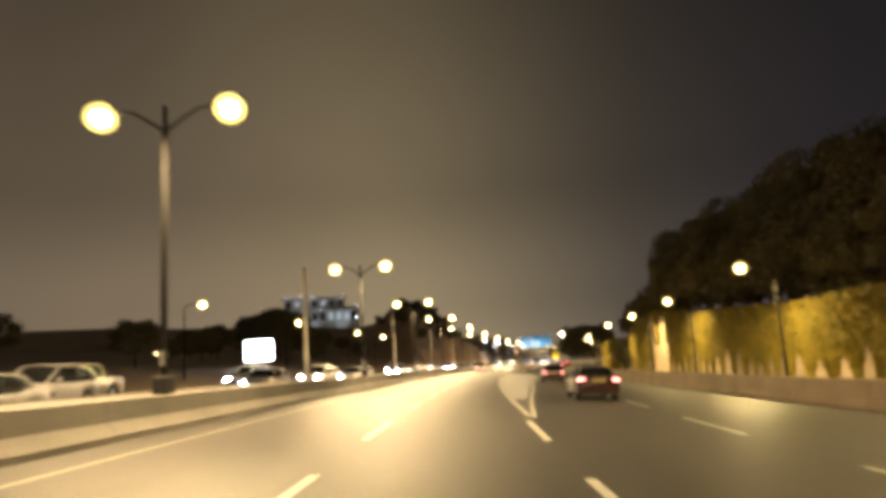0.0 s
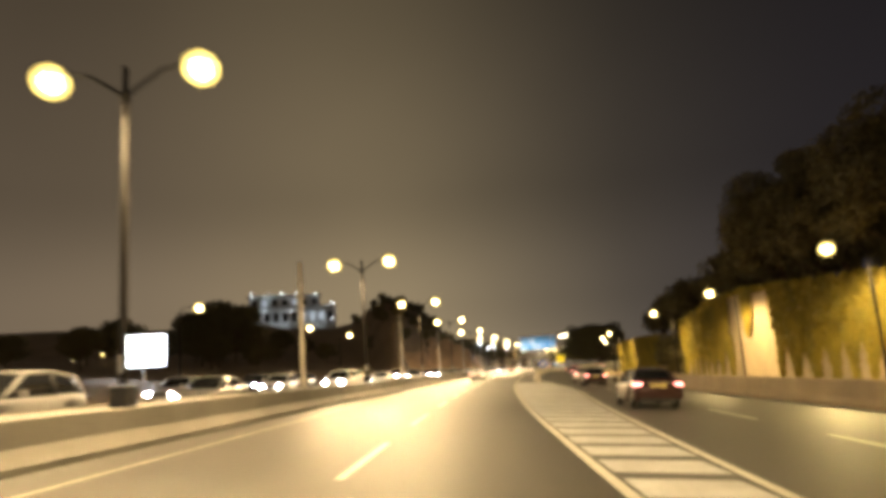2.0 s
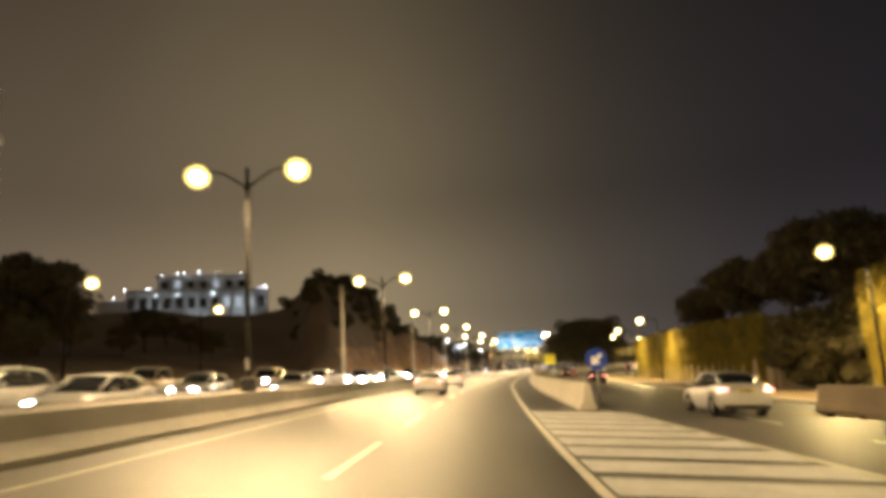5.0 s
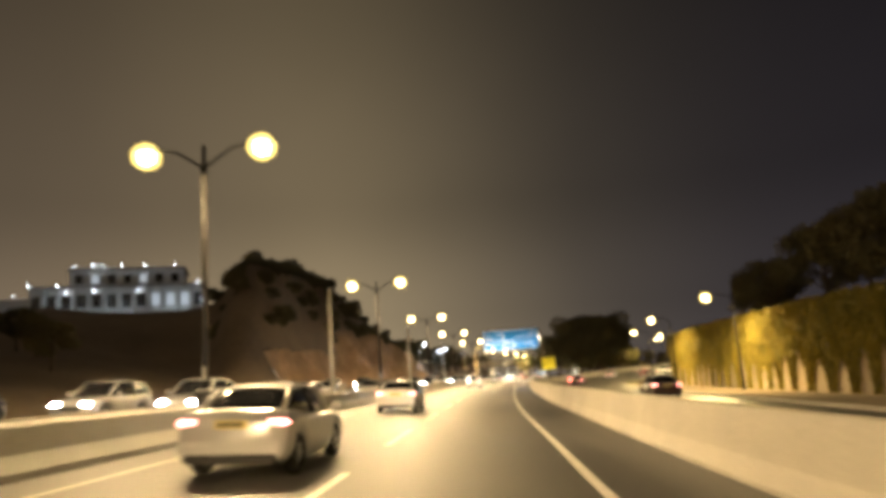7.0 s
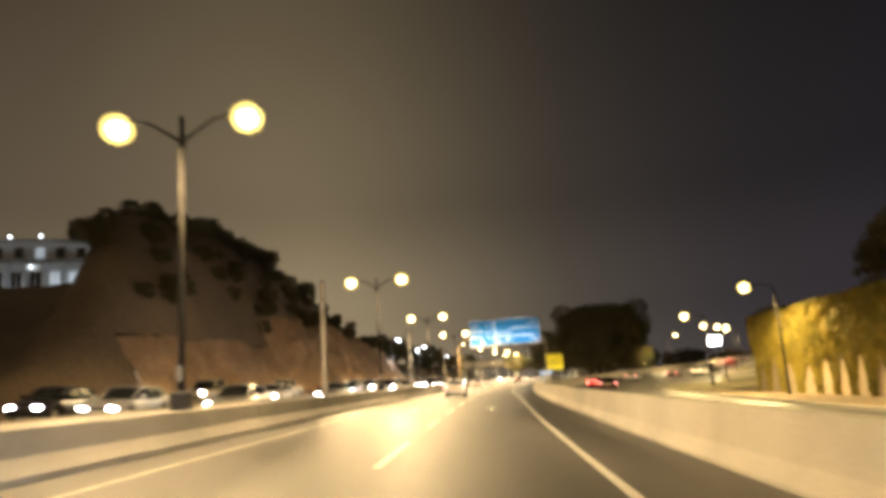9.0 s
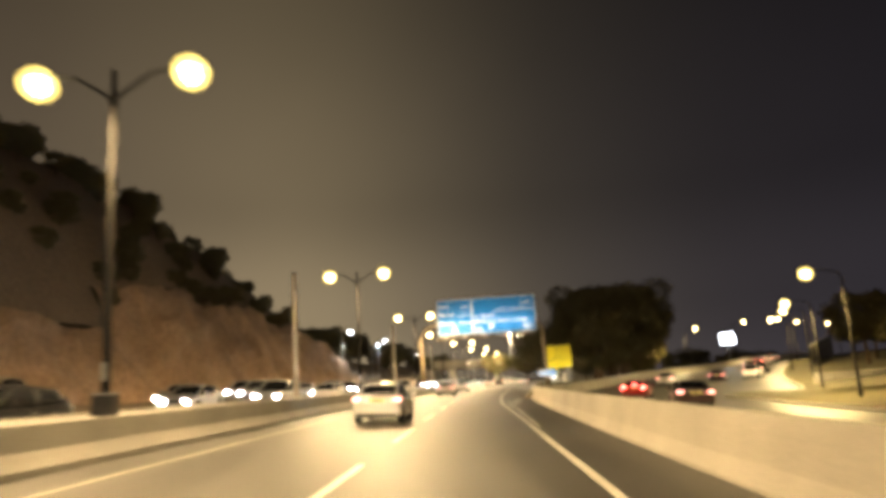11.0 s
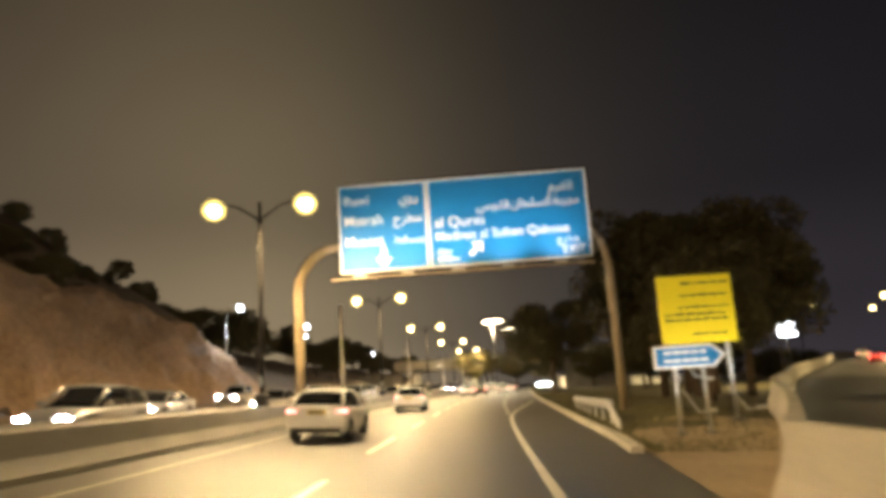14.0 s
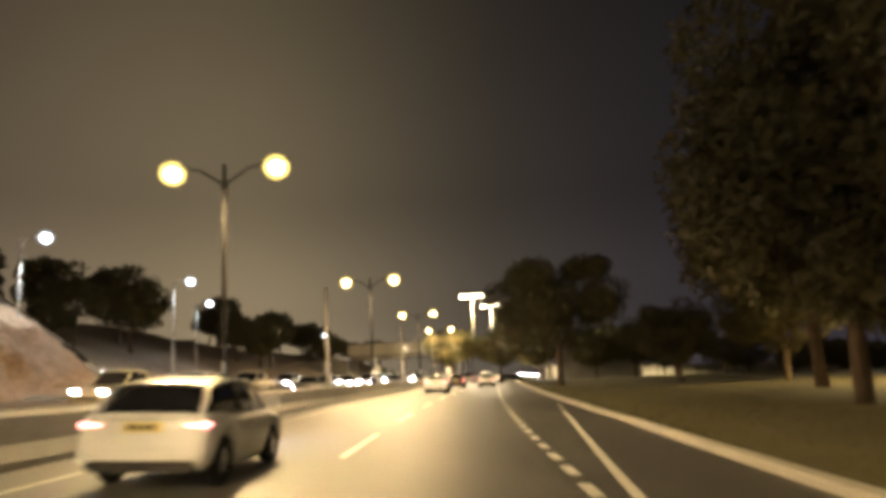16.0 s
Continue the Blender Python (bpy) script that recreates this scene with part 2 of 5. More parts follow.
def part(name, bm, mat, parent=None, label="", smooth=False):
    """Links a bmesh as one mesh object under a thing or a part."""
    bmesh.ops.recalc_face_normals(bm, faces=bm.faces)
    me = bpy.data.meshes.new(name)
    bm.to_mesh(me)
    bm.free()
    me.materials.append(mat)
    if smooth:
        me.polygons.foreach_set("use_smooth", [True] * len(me.polygons))
    ob = new(name, me)
    ob.parent = parent
    if label:
        ob["label"] = label
    return ob


def piece(name, me, parent, m=None):
    ob = new(name, me)
    ob.parent = parent
    if m is not None:
        ob.matrix_basis = m
    return ob


def box(bm, x0, x1, y0, y1, z0, z1, bevel=0.0):
    r = bmesh.ops.create_cube(bm, size=1.0, matrix=Matrix.Translation(((x0 + x1) / 2, (y0 + y1) / 2, (z0 + z1) / 2)) @ Matrix.Diagonal((x1 - x0, y1 - y0, z1 - z0, 1)))
    if bevel:
        es = list({e for v in r["verts"] for e in v.link_edges})
        bmesh.ops.bevel(bm, geom=es, offset=bevel, segments=2, affect="EDGES")
    return bm


def tube(bm, pts, radii, n=10):
    """A tapered tube along points."""
    rings = []
    pts = [Vector(p) for p in pts]
    for i, p in enumerate(pts):
        d = (pts[min(i + 1, len(pts) - 1)] - pts[max(i - 1, 0)]).normalized()
        up = Vector((0, 0, 1)) if abs(d.z) < 0.9 else Vector((0, 1, 0))
        a = d.cross(up).normalized()
        b = d.cross(a).normalized()
        rings.append([bm.verts.new(p + (a * math.cos(2 * math.pi * k / n) + b * math.sin(2 * math.pi * k / n)) * radii[i]) for k in range(n)])
    for q, r in zip(rings, rings[1:]):
        for k in range(n):
            bm.faces.new((q[k], q[(k + 1) % n], r[(k + 1) % n], r[k]))
    bm.faces.new(list(reversed(rings[0])))
    bm.faces.new(rings[-1])
    return bm


def strip_mesh(name, stations, left, right, z, mat, step=None):
    """A sheet along the carriageway between two offsets; left, right and z are functions of the way along it."""
    vs, fs = [], []
    for s in stations:
        vs += [at(s, left(s), z(s)), at(s, right(s), z(s))]
    for i in range(len(stations) - 1):
        fs.append((2 * i, 2 * i + 1, 2 * i + 3, 2 * i + 2))
    return mesh_of(name, vs, fs, mat)


def sweep_profile(name, places, profile, mat):
    """A profile of (across, up) swept along a list of (place, direction)."""
    vs, fs = [], []
    n = len(profile)
    for p, d in places:
        side = Vector((d.y, -d.x, 0)).normalized()
        for a, h in profile:
            vs.append(p + side * a + Vector((0, 0, h)))
    for i in range(len(places) - 1):
        for k in range(n):
            a, b = i * n + k, i * n + (k + 1) % n
            fs.append((a, b, b + n, a + n))
    fs.append(tuple(range(n - 1, -1, -1)))
    fs.append(tuple(range((len(places) - 1) * n, len(places) * n)))
    return mesh_of(name, vs, fs, mat)


def along(s0, s1, d, step=3.0, z=0.0):
    k = max(2, int((s1 - s0) / step) + 1)
    out = []
    for i in range(k):
        s = s0 + (s1 - s0) * i / (k - 1)
        a = line_turn(s)
        out.append((at(s, d, z), Vector((math.sin(a), math.cos(a), 0))))
    return out


def frange(a, b, step):
    k = max(2, int(round((b - a) / step)) + 1)
    return [a + (b - a) * i / (k - 1) for i in range(k)]

# ---------------------------------------------------------------- ground and carriageways
def right_edge(s):
    """Right edge of the through carriageway: parapet, then barrier, then kerb."""
    return lerp_table(KERB, s)


KERB = [(-60, 12.6), (113.9, 12.6), (114, 4.0), (249.4, 4.0), (249.6, 3.0), (254, 3.3), (261, 3.85), (278, 4.5), (287, 4.84), (298, 5.2), (312, 5.2), (332, 4.85), (375, 4.45), (900, 4.45)]

gm = mesh_of("ground", [(-2500, -1500, -3.4), (2500, -1500, -3.4), (2500, 3500, -3.4), (-2500, 3500, -3.4)], [(0, 1, 2, 3)], M_GROUND)
tagged(new("ground", gm), "dry dark earth reaching to the horizon", "ground", kind="structure")

st1 = frange(-60, 114, 6)
st2 = frange(114, 254, 5)
st3 = frange(254, 620, 6)
main_v = strip_mesh("road", st1 + st2[1:] + st3[1:], lambda s: -7.3, lambda s: lerp_table([(-60, 12.6), (113, 12.6), (115, 4.1), (254, 4.1), (255, 3.4), (261, 3.9), (278, 4.55), (287, 4.9), (298, 5.25), (312, 5.25), (332, 4.9), (375, 4.5), (900, 4.5)], s), lambda s: 0.0, M_ASPHALT)
tagged(new("road", main_v), "worn grey asphalt carriageway with a damp sheen", "road", kind="structure")
opp = strip_mesh("road_opposite", frange(-60, 620, 6), lambda s: -21.5, lambda s: -9.35, lambda s: 0.0, M_ASPHALT)
tagged(new("road_opposite", opp), "asphalt carriageway for oncoming traffic beyond the median", "road", kind="structure")

# exit ramp: its left edge and right edge as places, rising to the right
def ramp_edge(s):
    return lerp_table([(112, 12.6), (118, 14.6), (190, 15.6), (215, 17.0), (250, 19.8)], s)


BEND = ((24.8, 255.5, 0.08), (29.2, 263, 0.35), (33.6, 271, 0.65), (39.2, 279, 1.1), (52, 298, 2.0), (77, 331, 3.55), (112, 378, 6.1), (160, 436, 8.5))
RAMP_L = [at(s, 4.35) for s in frange(112, 250, 6)] + sloped(BEND)
RAMP_R = [at(s, ramp_edge(s)) for s in frange(112, 250, 6)] + sloped(((43, 247, 0.05), (47, 253, 0.35), (50.5, 259, 0.65), (54, 267, 1.1), (64.5, 287, 2.0), (86, 323, 3.55), (119, 373, 6.1), (168, 430, 8.5)))
rv, rf = [], []
for a, b in zip(RAMP_L, RAMP_R):
    rv += [a + Vector((0, 0, 0.004)), b + Vector((0, 0, 0.004))]
for i in range(len(RAMP_L) - 1):
    rf.append((2 * i, 2 * i + 1, 2 * i + 3, 2 * i + 2))
tagged(new("road_ramp", mesh_of("road_ramp", rv, rf, M_ASPHALT)), "asphalt exit ramp climbing away in a right-hand bend", "road", kind="structure")


def smooth_line(pts, step=2.5):
    out = []
    n = len(pts)
    for i in range(n - 1):
        p0, p1, p2, p3 = pts[max(i - 1, 0)], pts[i], pts[i + 1], pts[min(i + 2, n - 1)]
        k = max(1, int((p2 - p1).length / step))
        for j in range(k):
            u = j / k
            out.append(0.5 * ((2 * p1) + (p2 - p0) * u + (2 * p0 - 5 * p1 + 4 * p2 - p3) * u * u + (3 * p1 - p0 - 3 * p2 + p3) * u ** 3))
    out.append(pts[-1])
    res = []
    for i, p in enumerate(out):
        d = out[min(i + 1, len(out) - 1)] - out[max(i - 1, 0)]
        res.append((p, Vector((d.x, d.y, 0)).normalized()))
    return res


# ---------------------------------------------------------------- median with its two sloped concrete faces
def jersey(h, w, top, toe=0.13):
    """Half profile of a barrier, from its face (0) inwards."""
    return [(0.0, -0.04), (0.0, toe), (-0.02, toe + 0.02), (-0.24, 0.40), (-top, h - 0.02), (-top - 0.02, h), (-w, h), (-w, -0.04)]


median = new("median")
tagged(median, "raised concrete median with sloped barrier faces and filled top", "median", kind="structure")
for k, s0 in enumerate(frange(-57, 609, 18)):
    nf = sweep_profile("face", along(s0 + 0.012, s0 + 17.988, -7.3, 6.0), jersey(0.86, 0.42, 0.27), M_CONCRETE)
    new("barrier_face", nf).parent = median
    ff = sweep_profile("face", along(s0 + 0.012, s0 + 17.988, -9.35, 6.0), [(-a, h) for a, h in jersey(0.86, 0.42, 0.27)][::-1], M_CONCRETE)
    new("barrier_face", ff).parent = median
fill = sweep_profile("fill", along(-57, 627, -8.325, 6.0), [(-0.61, -0.04), (0.61, -0.04), (0.61, 0.80), (-0.61, 0.86)], M_CONCRETE)
new("median_top", fill).parent = median

# ---------------------------------------------------------------- barrier between the carriageway and the ramp
gore_barrier = new("gore_barrier")
tagged(gore_barrier, "pale concrete barrier wall dividing the exit ramp from the road", "barrier", kind="structure")
gprof = [(-0.05, -0.04), (-0.05, 0.08), (0.10, 0.34), (0.20, 1.02), (0.42, 1.02), (0.50, 0.34), (0.62, 0.08), (0.62, -0.04)]
for s0 in frange(114, 242, 8):
    new("barrier_panel", sweep_profile("barrier_panel", along(s0 + 0.012, s0 + 7.988, 3.82, 4.0), gprof, M_CONCRETE_PALE)).parent = gore_barrier
bend = smooth_line([at(250.02, 3.82), *sloped(BEND)])
bprof = [(-0.05, -3.0), (-0.05, 0.08), (0.10, 0.34), (0.20, 1.02), (0.42, 1.02), (0.50, 0.34), (0.62, 0.08), (0.62, -3.0)]
new("barrier_panel", sweep_profile("barrier_panel", bend, bprof, M_CONCRETE_PALE)).parent = gore_barrier

# parapet along the right side of the exit lanes
parapet = new("parapet")
tagged(parapet, "low stained brown concrete parapet along the outer lane", "parapet", kind="structure")
pprof = [(0.0, -0.04), (0.0, 0.1), (0.12, 0.32), (0.2, 0.95), (0.45, 0.95), (0.55, -0.04)]
for s0 in frange(-55, 108, 6):
    new("parapet_panel", sweep_profile("parapet_panel", along(s0 + 0.012, s0 + 5.98, 12.6, 6.0), pprof, M_PARAPET)).parent = parapet
kr = smooth_line([p.copy() for p in RAMP_R[1:]])
kerb_ramp = sweep_profile("kerb", kr, [(0.0, -0.05), (0.0, 0.13), (0.03, 0.16), (0.2, 0.16), (0.2, -0.05)], M_CONCRETE_PALE)
tagged(new("kerb_ramp", kerb_ramp), "pale concrete kerb edging the outer side of the ramp", "kerb", kind="structure")

wall_foot = strip_mesh("earth_strip", frange(-57, 112, 6) + frange(118, 232, 3), lambda s: 13.1 if s < 113 else ramp_edge(s) + 0.18, lambda s: 24.0 if s < 219 else 62.0, lambda s: 0.1, M_GROUND)
tagged(new("earth_strip", wall_foot), "bare earth strip at the foot of the retaining wall", "ground", kind="structure")

# kerb and verge after the gore
kerb = new("kerb")
tagged(kerb, "pale concrete kerb stones edging the grass verge", "kerb", kind="structure")
for s0 in frange(257.0, 398.5, 1.5):
    a, b = at(s0 + 0.01, right_edge(s0)), at(s0 + 1.49, right_edge(s0 + 1.5))
    d = (b - a).normalized()
    new("kerb_stone", sweep_profile("kerb_stone", [(a, d), (b, d)], [(0.0, -0.05), (0.0, 0.12), (0.03, 0.15), (0.28, 0.15), (0.28, -0.05)], M_CONCRETE_PALE)).parent = kerb
kerb_far = sweep_profile("kerb", along(400.1, 610, 4.45, 8), [(0.0, -0.05), (0.0, 0.12), (0.03, 0.15), (0.28, 0.15), (0.28, -0.05)], M_CONCRETE_PALE)
new("kerb_run", kerb_far).parent = kerb


def verge_height(s, d):
    e = d - right_edge(s)
    swell = 0.2 * lerp_table([(0.3, 0.0), (1.3, 1.0), (3.5, 1.0), (7.0, 0.0)], e) * lerp_table([(259, 0.0), (264, 1.0), (284, 1.0), (292, 0.0)], s)
    return swell + lerp_table([(249, 0.02), (256, 0.11)], s) + lerp_table([(258, 0.0), (272, 0.035)], s) * max(0, e - 1) + 0.25 * noise.noise(Vector((s * 0.07, d * 0.07, 3.1))) * min(1, max(0, e) / 6) * lerp_table([(258, 0.15), (268, 1.0)], s)


def verge_limit(y):
    """The foot of the bent barrier, where the verge ends."""
    return lerp_table([(240, 19.9), (249.5, 21.2), (255.5, 25.2), (263, 29.6), (271, 34.0), (279, 39.6), (298, 52.4), (331, 77.4), (378, 112.4), (620, 300)], y)


vv, vf, af = [], [], []
vs_ = frange(249.6, 272, 0.7) + frange(272, 620, 2.5)[1:]
vd_ = [0.27, 0.8, 1.4, 2.0, 2.7, 3.4, 4.2, 5.1, 6, 7.2, 8.5, 10, 11.5, 15, 19, 24, 30, 38, 48, 62]
for s in vs_:
    for e in vd_:
        d = right_edge(max(s, 249.7)) + e
        p = at(s, d)
        vv.append((min(p.x, verge_limit(p.y)), p.y, p.z + verge_height(s, d)))
for i in range(len(vs_) - 1):
    for j in range(len(vd_) - 1):
        # the verge stops where the ramp leaves
        p = Vector(vv[i * len(vd_) + j])
        if p.x < verge_limit(p.y) - 0.01:
            a = i * len(vd_) + j
            edge = 263.0 + 0.35 * vd_[j] + 4.5 * noise.noise(Vector((p.x * 0.35, p.y * 0.35, 0.0)))
            (af if vs_[i] < edge else vf).append((a, a + 1, a + len(vd_) + 1, a + len(vd_)))
tagged(new("grass_verge", mesh_of("grass_verge", vv, vf, M_GRASS, True)), "dry grass verge beside the road", "grass", kind="structure")
tagged(new("sandy_apron", mesh_of("sandy_apron", vv, af, M_SAND, True)), "bare sandy apron between the barrier end and the grass", "ground", kind="structure")

# ---------------------------------------------------------------- road markings, each stroke a thin slab of paint
def stroke(s0, s1, d, w, parent, d1=None, z=0.004, name="stripe", mat=None):
    d1 = d if d1 is None else d1
    ss = frange(s0, s1, 6)
    vs, fs = [], []
    for i, s in enumerate(ss):
        dd = d + (d1 - d) * i / (len(ss) - 1)
        for e, h in ((-w / 2, 0.0), (-w / 2 + 0.01, z), (w / 2 - 0.01, z), (w / 2, 0.0)):
            vs.append(at(s, dd + e, h))
    for i in range(len(ss) - 1):
        for k in range(3):
            a = i * 4 + k
            fs.append((a, a + 1, a + 5, a + 4))
    ob = new(name, mesh_of(name, vs, fs, mat or M_PAINT))
    ob.parent = parent
    return ob


marks = new("lane_marking")
tagged(marks, "worn white painted lane lines on the asphalt", "road marking", kind="structure")
stroke(-50, 600, -6.05, 0.13, marks, name="edge_line", mat=M_PAINT_WORN)
EDGE = [(22, 1.84), (60, 1.6), (100, 1.62), (137, 1.8), (153, 1.7), (190, 1.86), (198, 1.93), (205, 1.9), (211, 1.83), (217, 1.77), (222, 1.66), (227, 1.53), (231, 1.41), (236, 1.29), (243, 1.25), (250, 1.26), (256, 1.33), (262, 1.38), (270, 1.5), (277, 1.67), (282, 2.02), (289, 2.72), (300, 3.7), (313, 4.6)]
EDGE = [(q, sum(lerp_table(EDGE, min(max(q + e, 22), 313)) for e in (-3, -1.5, 0, 1.5, 3)) / 5) for q in frange(22, 313, 3)]
for (a, da), (b, db) in zip(EDGE, EDGE[1:]):
    stroke(a, b, da, 0.17, marks, d1=db, name="edge_line")
for k in range(62):
    s0 = -15.1 - 3 * DASH_STEP + DASH_STEP * k
    dd = lerp_table([(0, -2.14), (210, -2.1), (255, -2.42), (290, -2.25)], s0)
    stroke(s0, s0 + DASH_LEN, dd, 0.15, marks, name="dash")
for k in range(4):
    stroke(-15.5 + DASH_STEP * k, -15.5 + DASH_STEP * k + DASH_LEN, 1.66, 0.16, marks, name="dash")
for k in range(11):
    s0 = 5.7 + DASH_STEP * k
    stroke(s0, s0 + DASH_LEN, lerp_table([(10, 5.8), (20, 6.1), (40, 6.95), (70, 8.2), (114, 8.6)], s0), 0.14, marks, name="dash", d1=lerp_table([(10, 5.8), (20, 6.1), (40, 6.95), (70, 8.2), (114, 8.6)], s0 + DASH_LEN))
stroke(112, 250, 4.75, 0.14, marks, name="edge_line")
# hatched gore
GORE = [(21.5, 1.95), (36, 2.9), (42, 3.4), (66, 4.75), (80, 5.6), (92, 5.95), (113, 5.2)]
for (a, da), (b, db) in zip(GORE, GORE[1:]):
    stroke(a, b, da, 0.17, marks, d1=db, name="gore_line")
k = 0
s0 = 33.0
while s0 < 111:
    l, r = lerp_table(EDGE, s0) + 0.15, lerp_table(GORE, s0) - 0.16
    if r - l > 0.25:
        w = HATCH_LEN
        skew = (r - l) * 0.22
        vs = [at(s0 + skew, l, 0.005), at(s0, r, 0.005), at(s0 + w, r, 0.005), at(s0 + w + skew, l, 0.005)]
        vs += [v - Vector((0, 0, 0.006)) for v in vs]
        hm = mesh_of("hatch_bar", vs, [(0, 1, 2, 3), (0, 4, 5, 1), (1, 5, 6, 2), (2, 6, 7, 3), (3, 7, 4, 0)], M_HATCH)
        piece("hatch_bar", hm, marks)
    s0 += HATCH_STEP
# second small hatched nose where the barrier ends
stroke(213, 229.5, 2.05, 0.11, marks, d1=2.0, name="gore_line")
NOSE = [(226, 1.8), (229.5, 1.9), (233, 2.12), (238.3, 2.62), (243, 2.8), (248, 3.2), (250, 3.4)]
NOSE_LEFT = [(229, 1.66), (238, 1.56), (242, 1.8), (245.4, 2.2), (248.6, 2.64)]
for s0 in frange(229.3, 247.0, 2.2):
    l, r = lerp_table(NOSE_LEFT, s0), lerp_table(NOSE, s0)
    vs = [at(s0 + 0.25, l, 0.005), at(s0, r, 0.005), at(s0 + 0.75, r, 0.005), at(s0 + 0.95, l, 0.005)]
    vs += [v - Vector((0, 0, 0.006)) for v in vs]
    piece("hatch_bar", mesh_of("hatch_bar", vs, [(0, 1, 2, 3), (0, 4, 5, 1), (1, 5, 6, 2), (2, 6, 7, 3), (3, 7, 4, 0)], M_HATCH), marks)
for s0, a, b in ((248.3, 1.7, 2.6), (249.3, 1.6, 3.0)):
    vs = [at(s0 + 0.1, a, 0.005), at(s0, b, 0.005), at(s0 + 0.28, b, 0.005), at(s0 + 0.36, a, 0.005)]
    piece("hatch_bar", mesh_of("hatch_bar", vs, [(0, 1, 2, 3)], M_PAINT), marks)
# second exit: short blocks along the lane and a line that swings out
for s0 in frange(279.6, 345, 2.0):
    stroke(s0, s0 + 1.15, lerp_table([(279, 1.62), (285, 1.72), (292, 1.74), (308, 1.74), (338, 1.3)], s0), 0.2, marks, name="block")
# straight-ahead arrow in the lane
av = [(-0.07, 0), (0.07, 0), (0.07, 2.6), (0.36, 2.6), (0, 4.0), (-0.36, 2.6), (-0.07, 2.6)]
for s0, d0 in ((189.0, -0.1), (189.0, -4.1)):
    vs = [at(s0 + y, d0 + x, 0.005) for x, y in av]
    piece("arrow", mesh_of("arrow", vs, [(0, 1, 2, 6), (6, 2, 3, 4, 5)], M_PAINT), marks)

# ---------------------------------------------------------------- street lamps
def lamp_light(name, place, energy, rgb=(1.0, 0.685, 0.32), radius=0.4):
    """The light of a shaded lamp head, which shines down and far to the sides."""
    li = bpy.data.lights.new(name, "SPOT")
    li.energy, li.color, li.shadow_soft_size = energy, rgb, radius
    li.spot_size, li.spot_blend = radians(172), 0.45
    ob = new(name, li)
    ob.location = place
    return ob


def side_beams(place, turn, out, energy, rgb=(1.0, 0.685, 0.32)):
    """The two wings of a road luminaire's light, thrown up and down the carriageway and out across it."""
    for way in (-1, 1):
        li = bpy.data.lights.new("street_lamp_wing", "SPOT")
        li.energy, li.color, li.shadow_soft_size = energy, rgb, 0.4
        li.spot_size, li.spot_blend = radians(118), 1.0
        aim = Vector((math.sin(turn) * way + math.cos(turn) * out, math.cos(turn) * way - math.sin(turn) * out, -0.8))
        new("street_lamp_wing", li).matrix_basis = look(place, place + aim)


def lamp_head(parent, x, y, z, side, lens):
    """A cobra-head luminaire on the arm's end, over a bowl oversized as glare halo."""
    bm = bmesh.new()
    bmesh.ops.create_uvsphere(bm, u_segments=14, v_segments=8, radius=1.0, matrix=Matrix.Translation((x, y, z)) @ Matrix.Diagonal((0.46, 0.21, 0.12, 1)))
    head = part("lamp_head", bm, M_GALV, parent, "grey metal lamp head", True)
    # bowl far larger than a real one: the lamp's glare put into a shape
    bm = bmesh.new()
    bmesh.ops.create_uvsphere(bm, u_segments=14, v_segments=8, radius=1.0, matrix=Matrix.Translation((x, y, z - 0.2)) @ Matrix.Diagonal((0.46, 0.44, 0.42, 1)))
    part("halo_bowl", bm, M_HALO_AMBER if lens == M_SODIUM else M_HALO_WHITE, head, "oversized glowing shell standing in for lamp glare", True)
    bm = bmesh.new()
    bmesh.ops.create_uvsphere(bm, u_segments=12, v_segments=8, radius=1.0, matrix=Matrix.Translation((x, y, z - 0.22)) @ Matrix.Diagonal((0.25, 0.24, 0.23, 1)))
    part("bulb", bm, lens, head, "bright bulb", True)
    return head


def double_lamp():
    top = new("street_lamp")
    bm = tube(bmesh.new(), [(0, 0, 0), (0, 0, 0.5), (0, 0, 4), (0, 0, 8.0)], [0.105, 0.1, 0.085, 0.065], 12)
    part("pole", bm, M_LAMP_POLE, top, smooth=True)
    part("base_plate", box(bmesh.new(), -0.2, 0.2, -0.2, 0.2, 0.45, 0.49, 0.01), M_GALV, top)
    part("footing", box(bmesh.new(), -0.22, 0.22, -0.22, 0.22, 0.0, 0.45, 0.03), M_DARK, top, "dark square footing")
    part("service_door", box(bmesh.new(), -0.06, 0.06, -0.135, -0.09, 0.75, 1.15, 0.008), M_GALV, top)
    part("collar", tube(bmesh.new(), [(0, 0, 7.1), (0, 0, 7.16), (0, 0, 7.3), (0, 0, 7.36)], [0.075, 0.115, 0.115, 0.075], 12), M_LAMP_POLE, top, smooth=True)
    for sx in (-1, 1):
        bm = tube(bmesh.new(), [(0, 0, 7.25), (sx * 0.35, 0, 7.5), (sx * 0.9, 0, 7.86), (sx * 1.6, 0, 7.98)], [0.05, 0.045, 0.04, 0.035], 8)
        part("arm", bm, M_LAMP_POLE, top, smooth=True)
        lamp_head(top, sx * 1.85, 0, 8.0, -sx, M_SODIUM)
    return tagged(top, "grey steel twin-arm street lamp with glowing amber heads", "street lamp", "median street lamps")


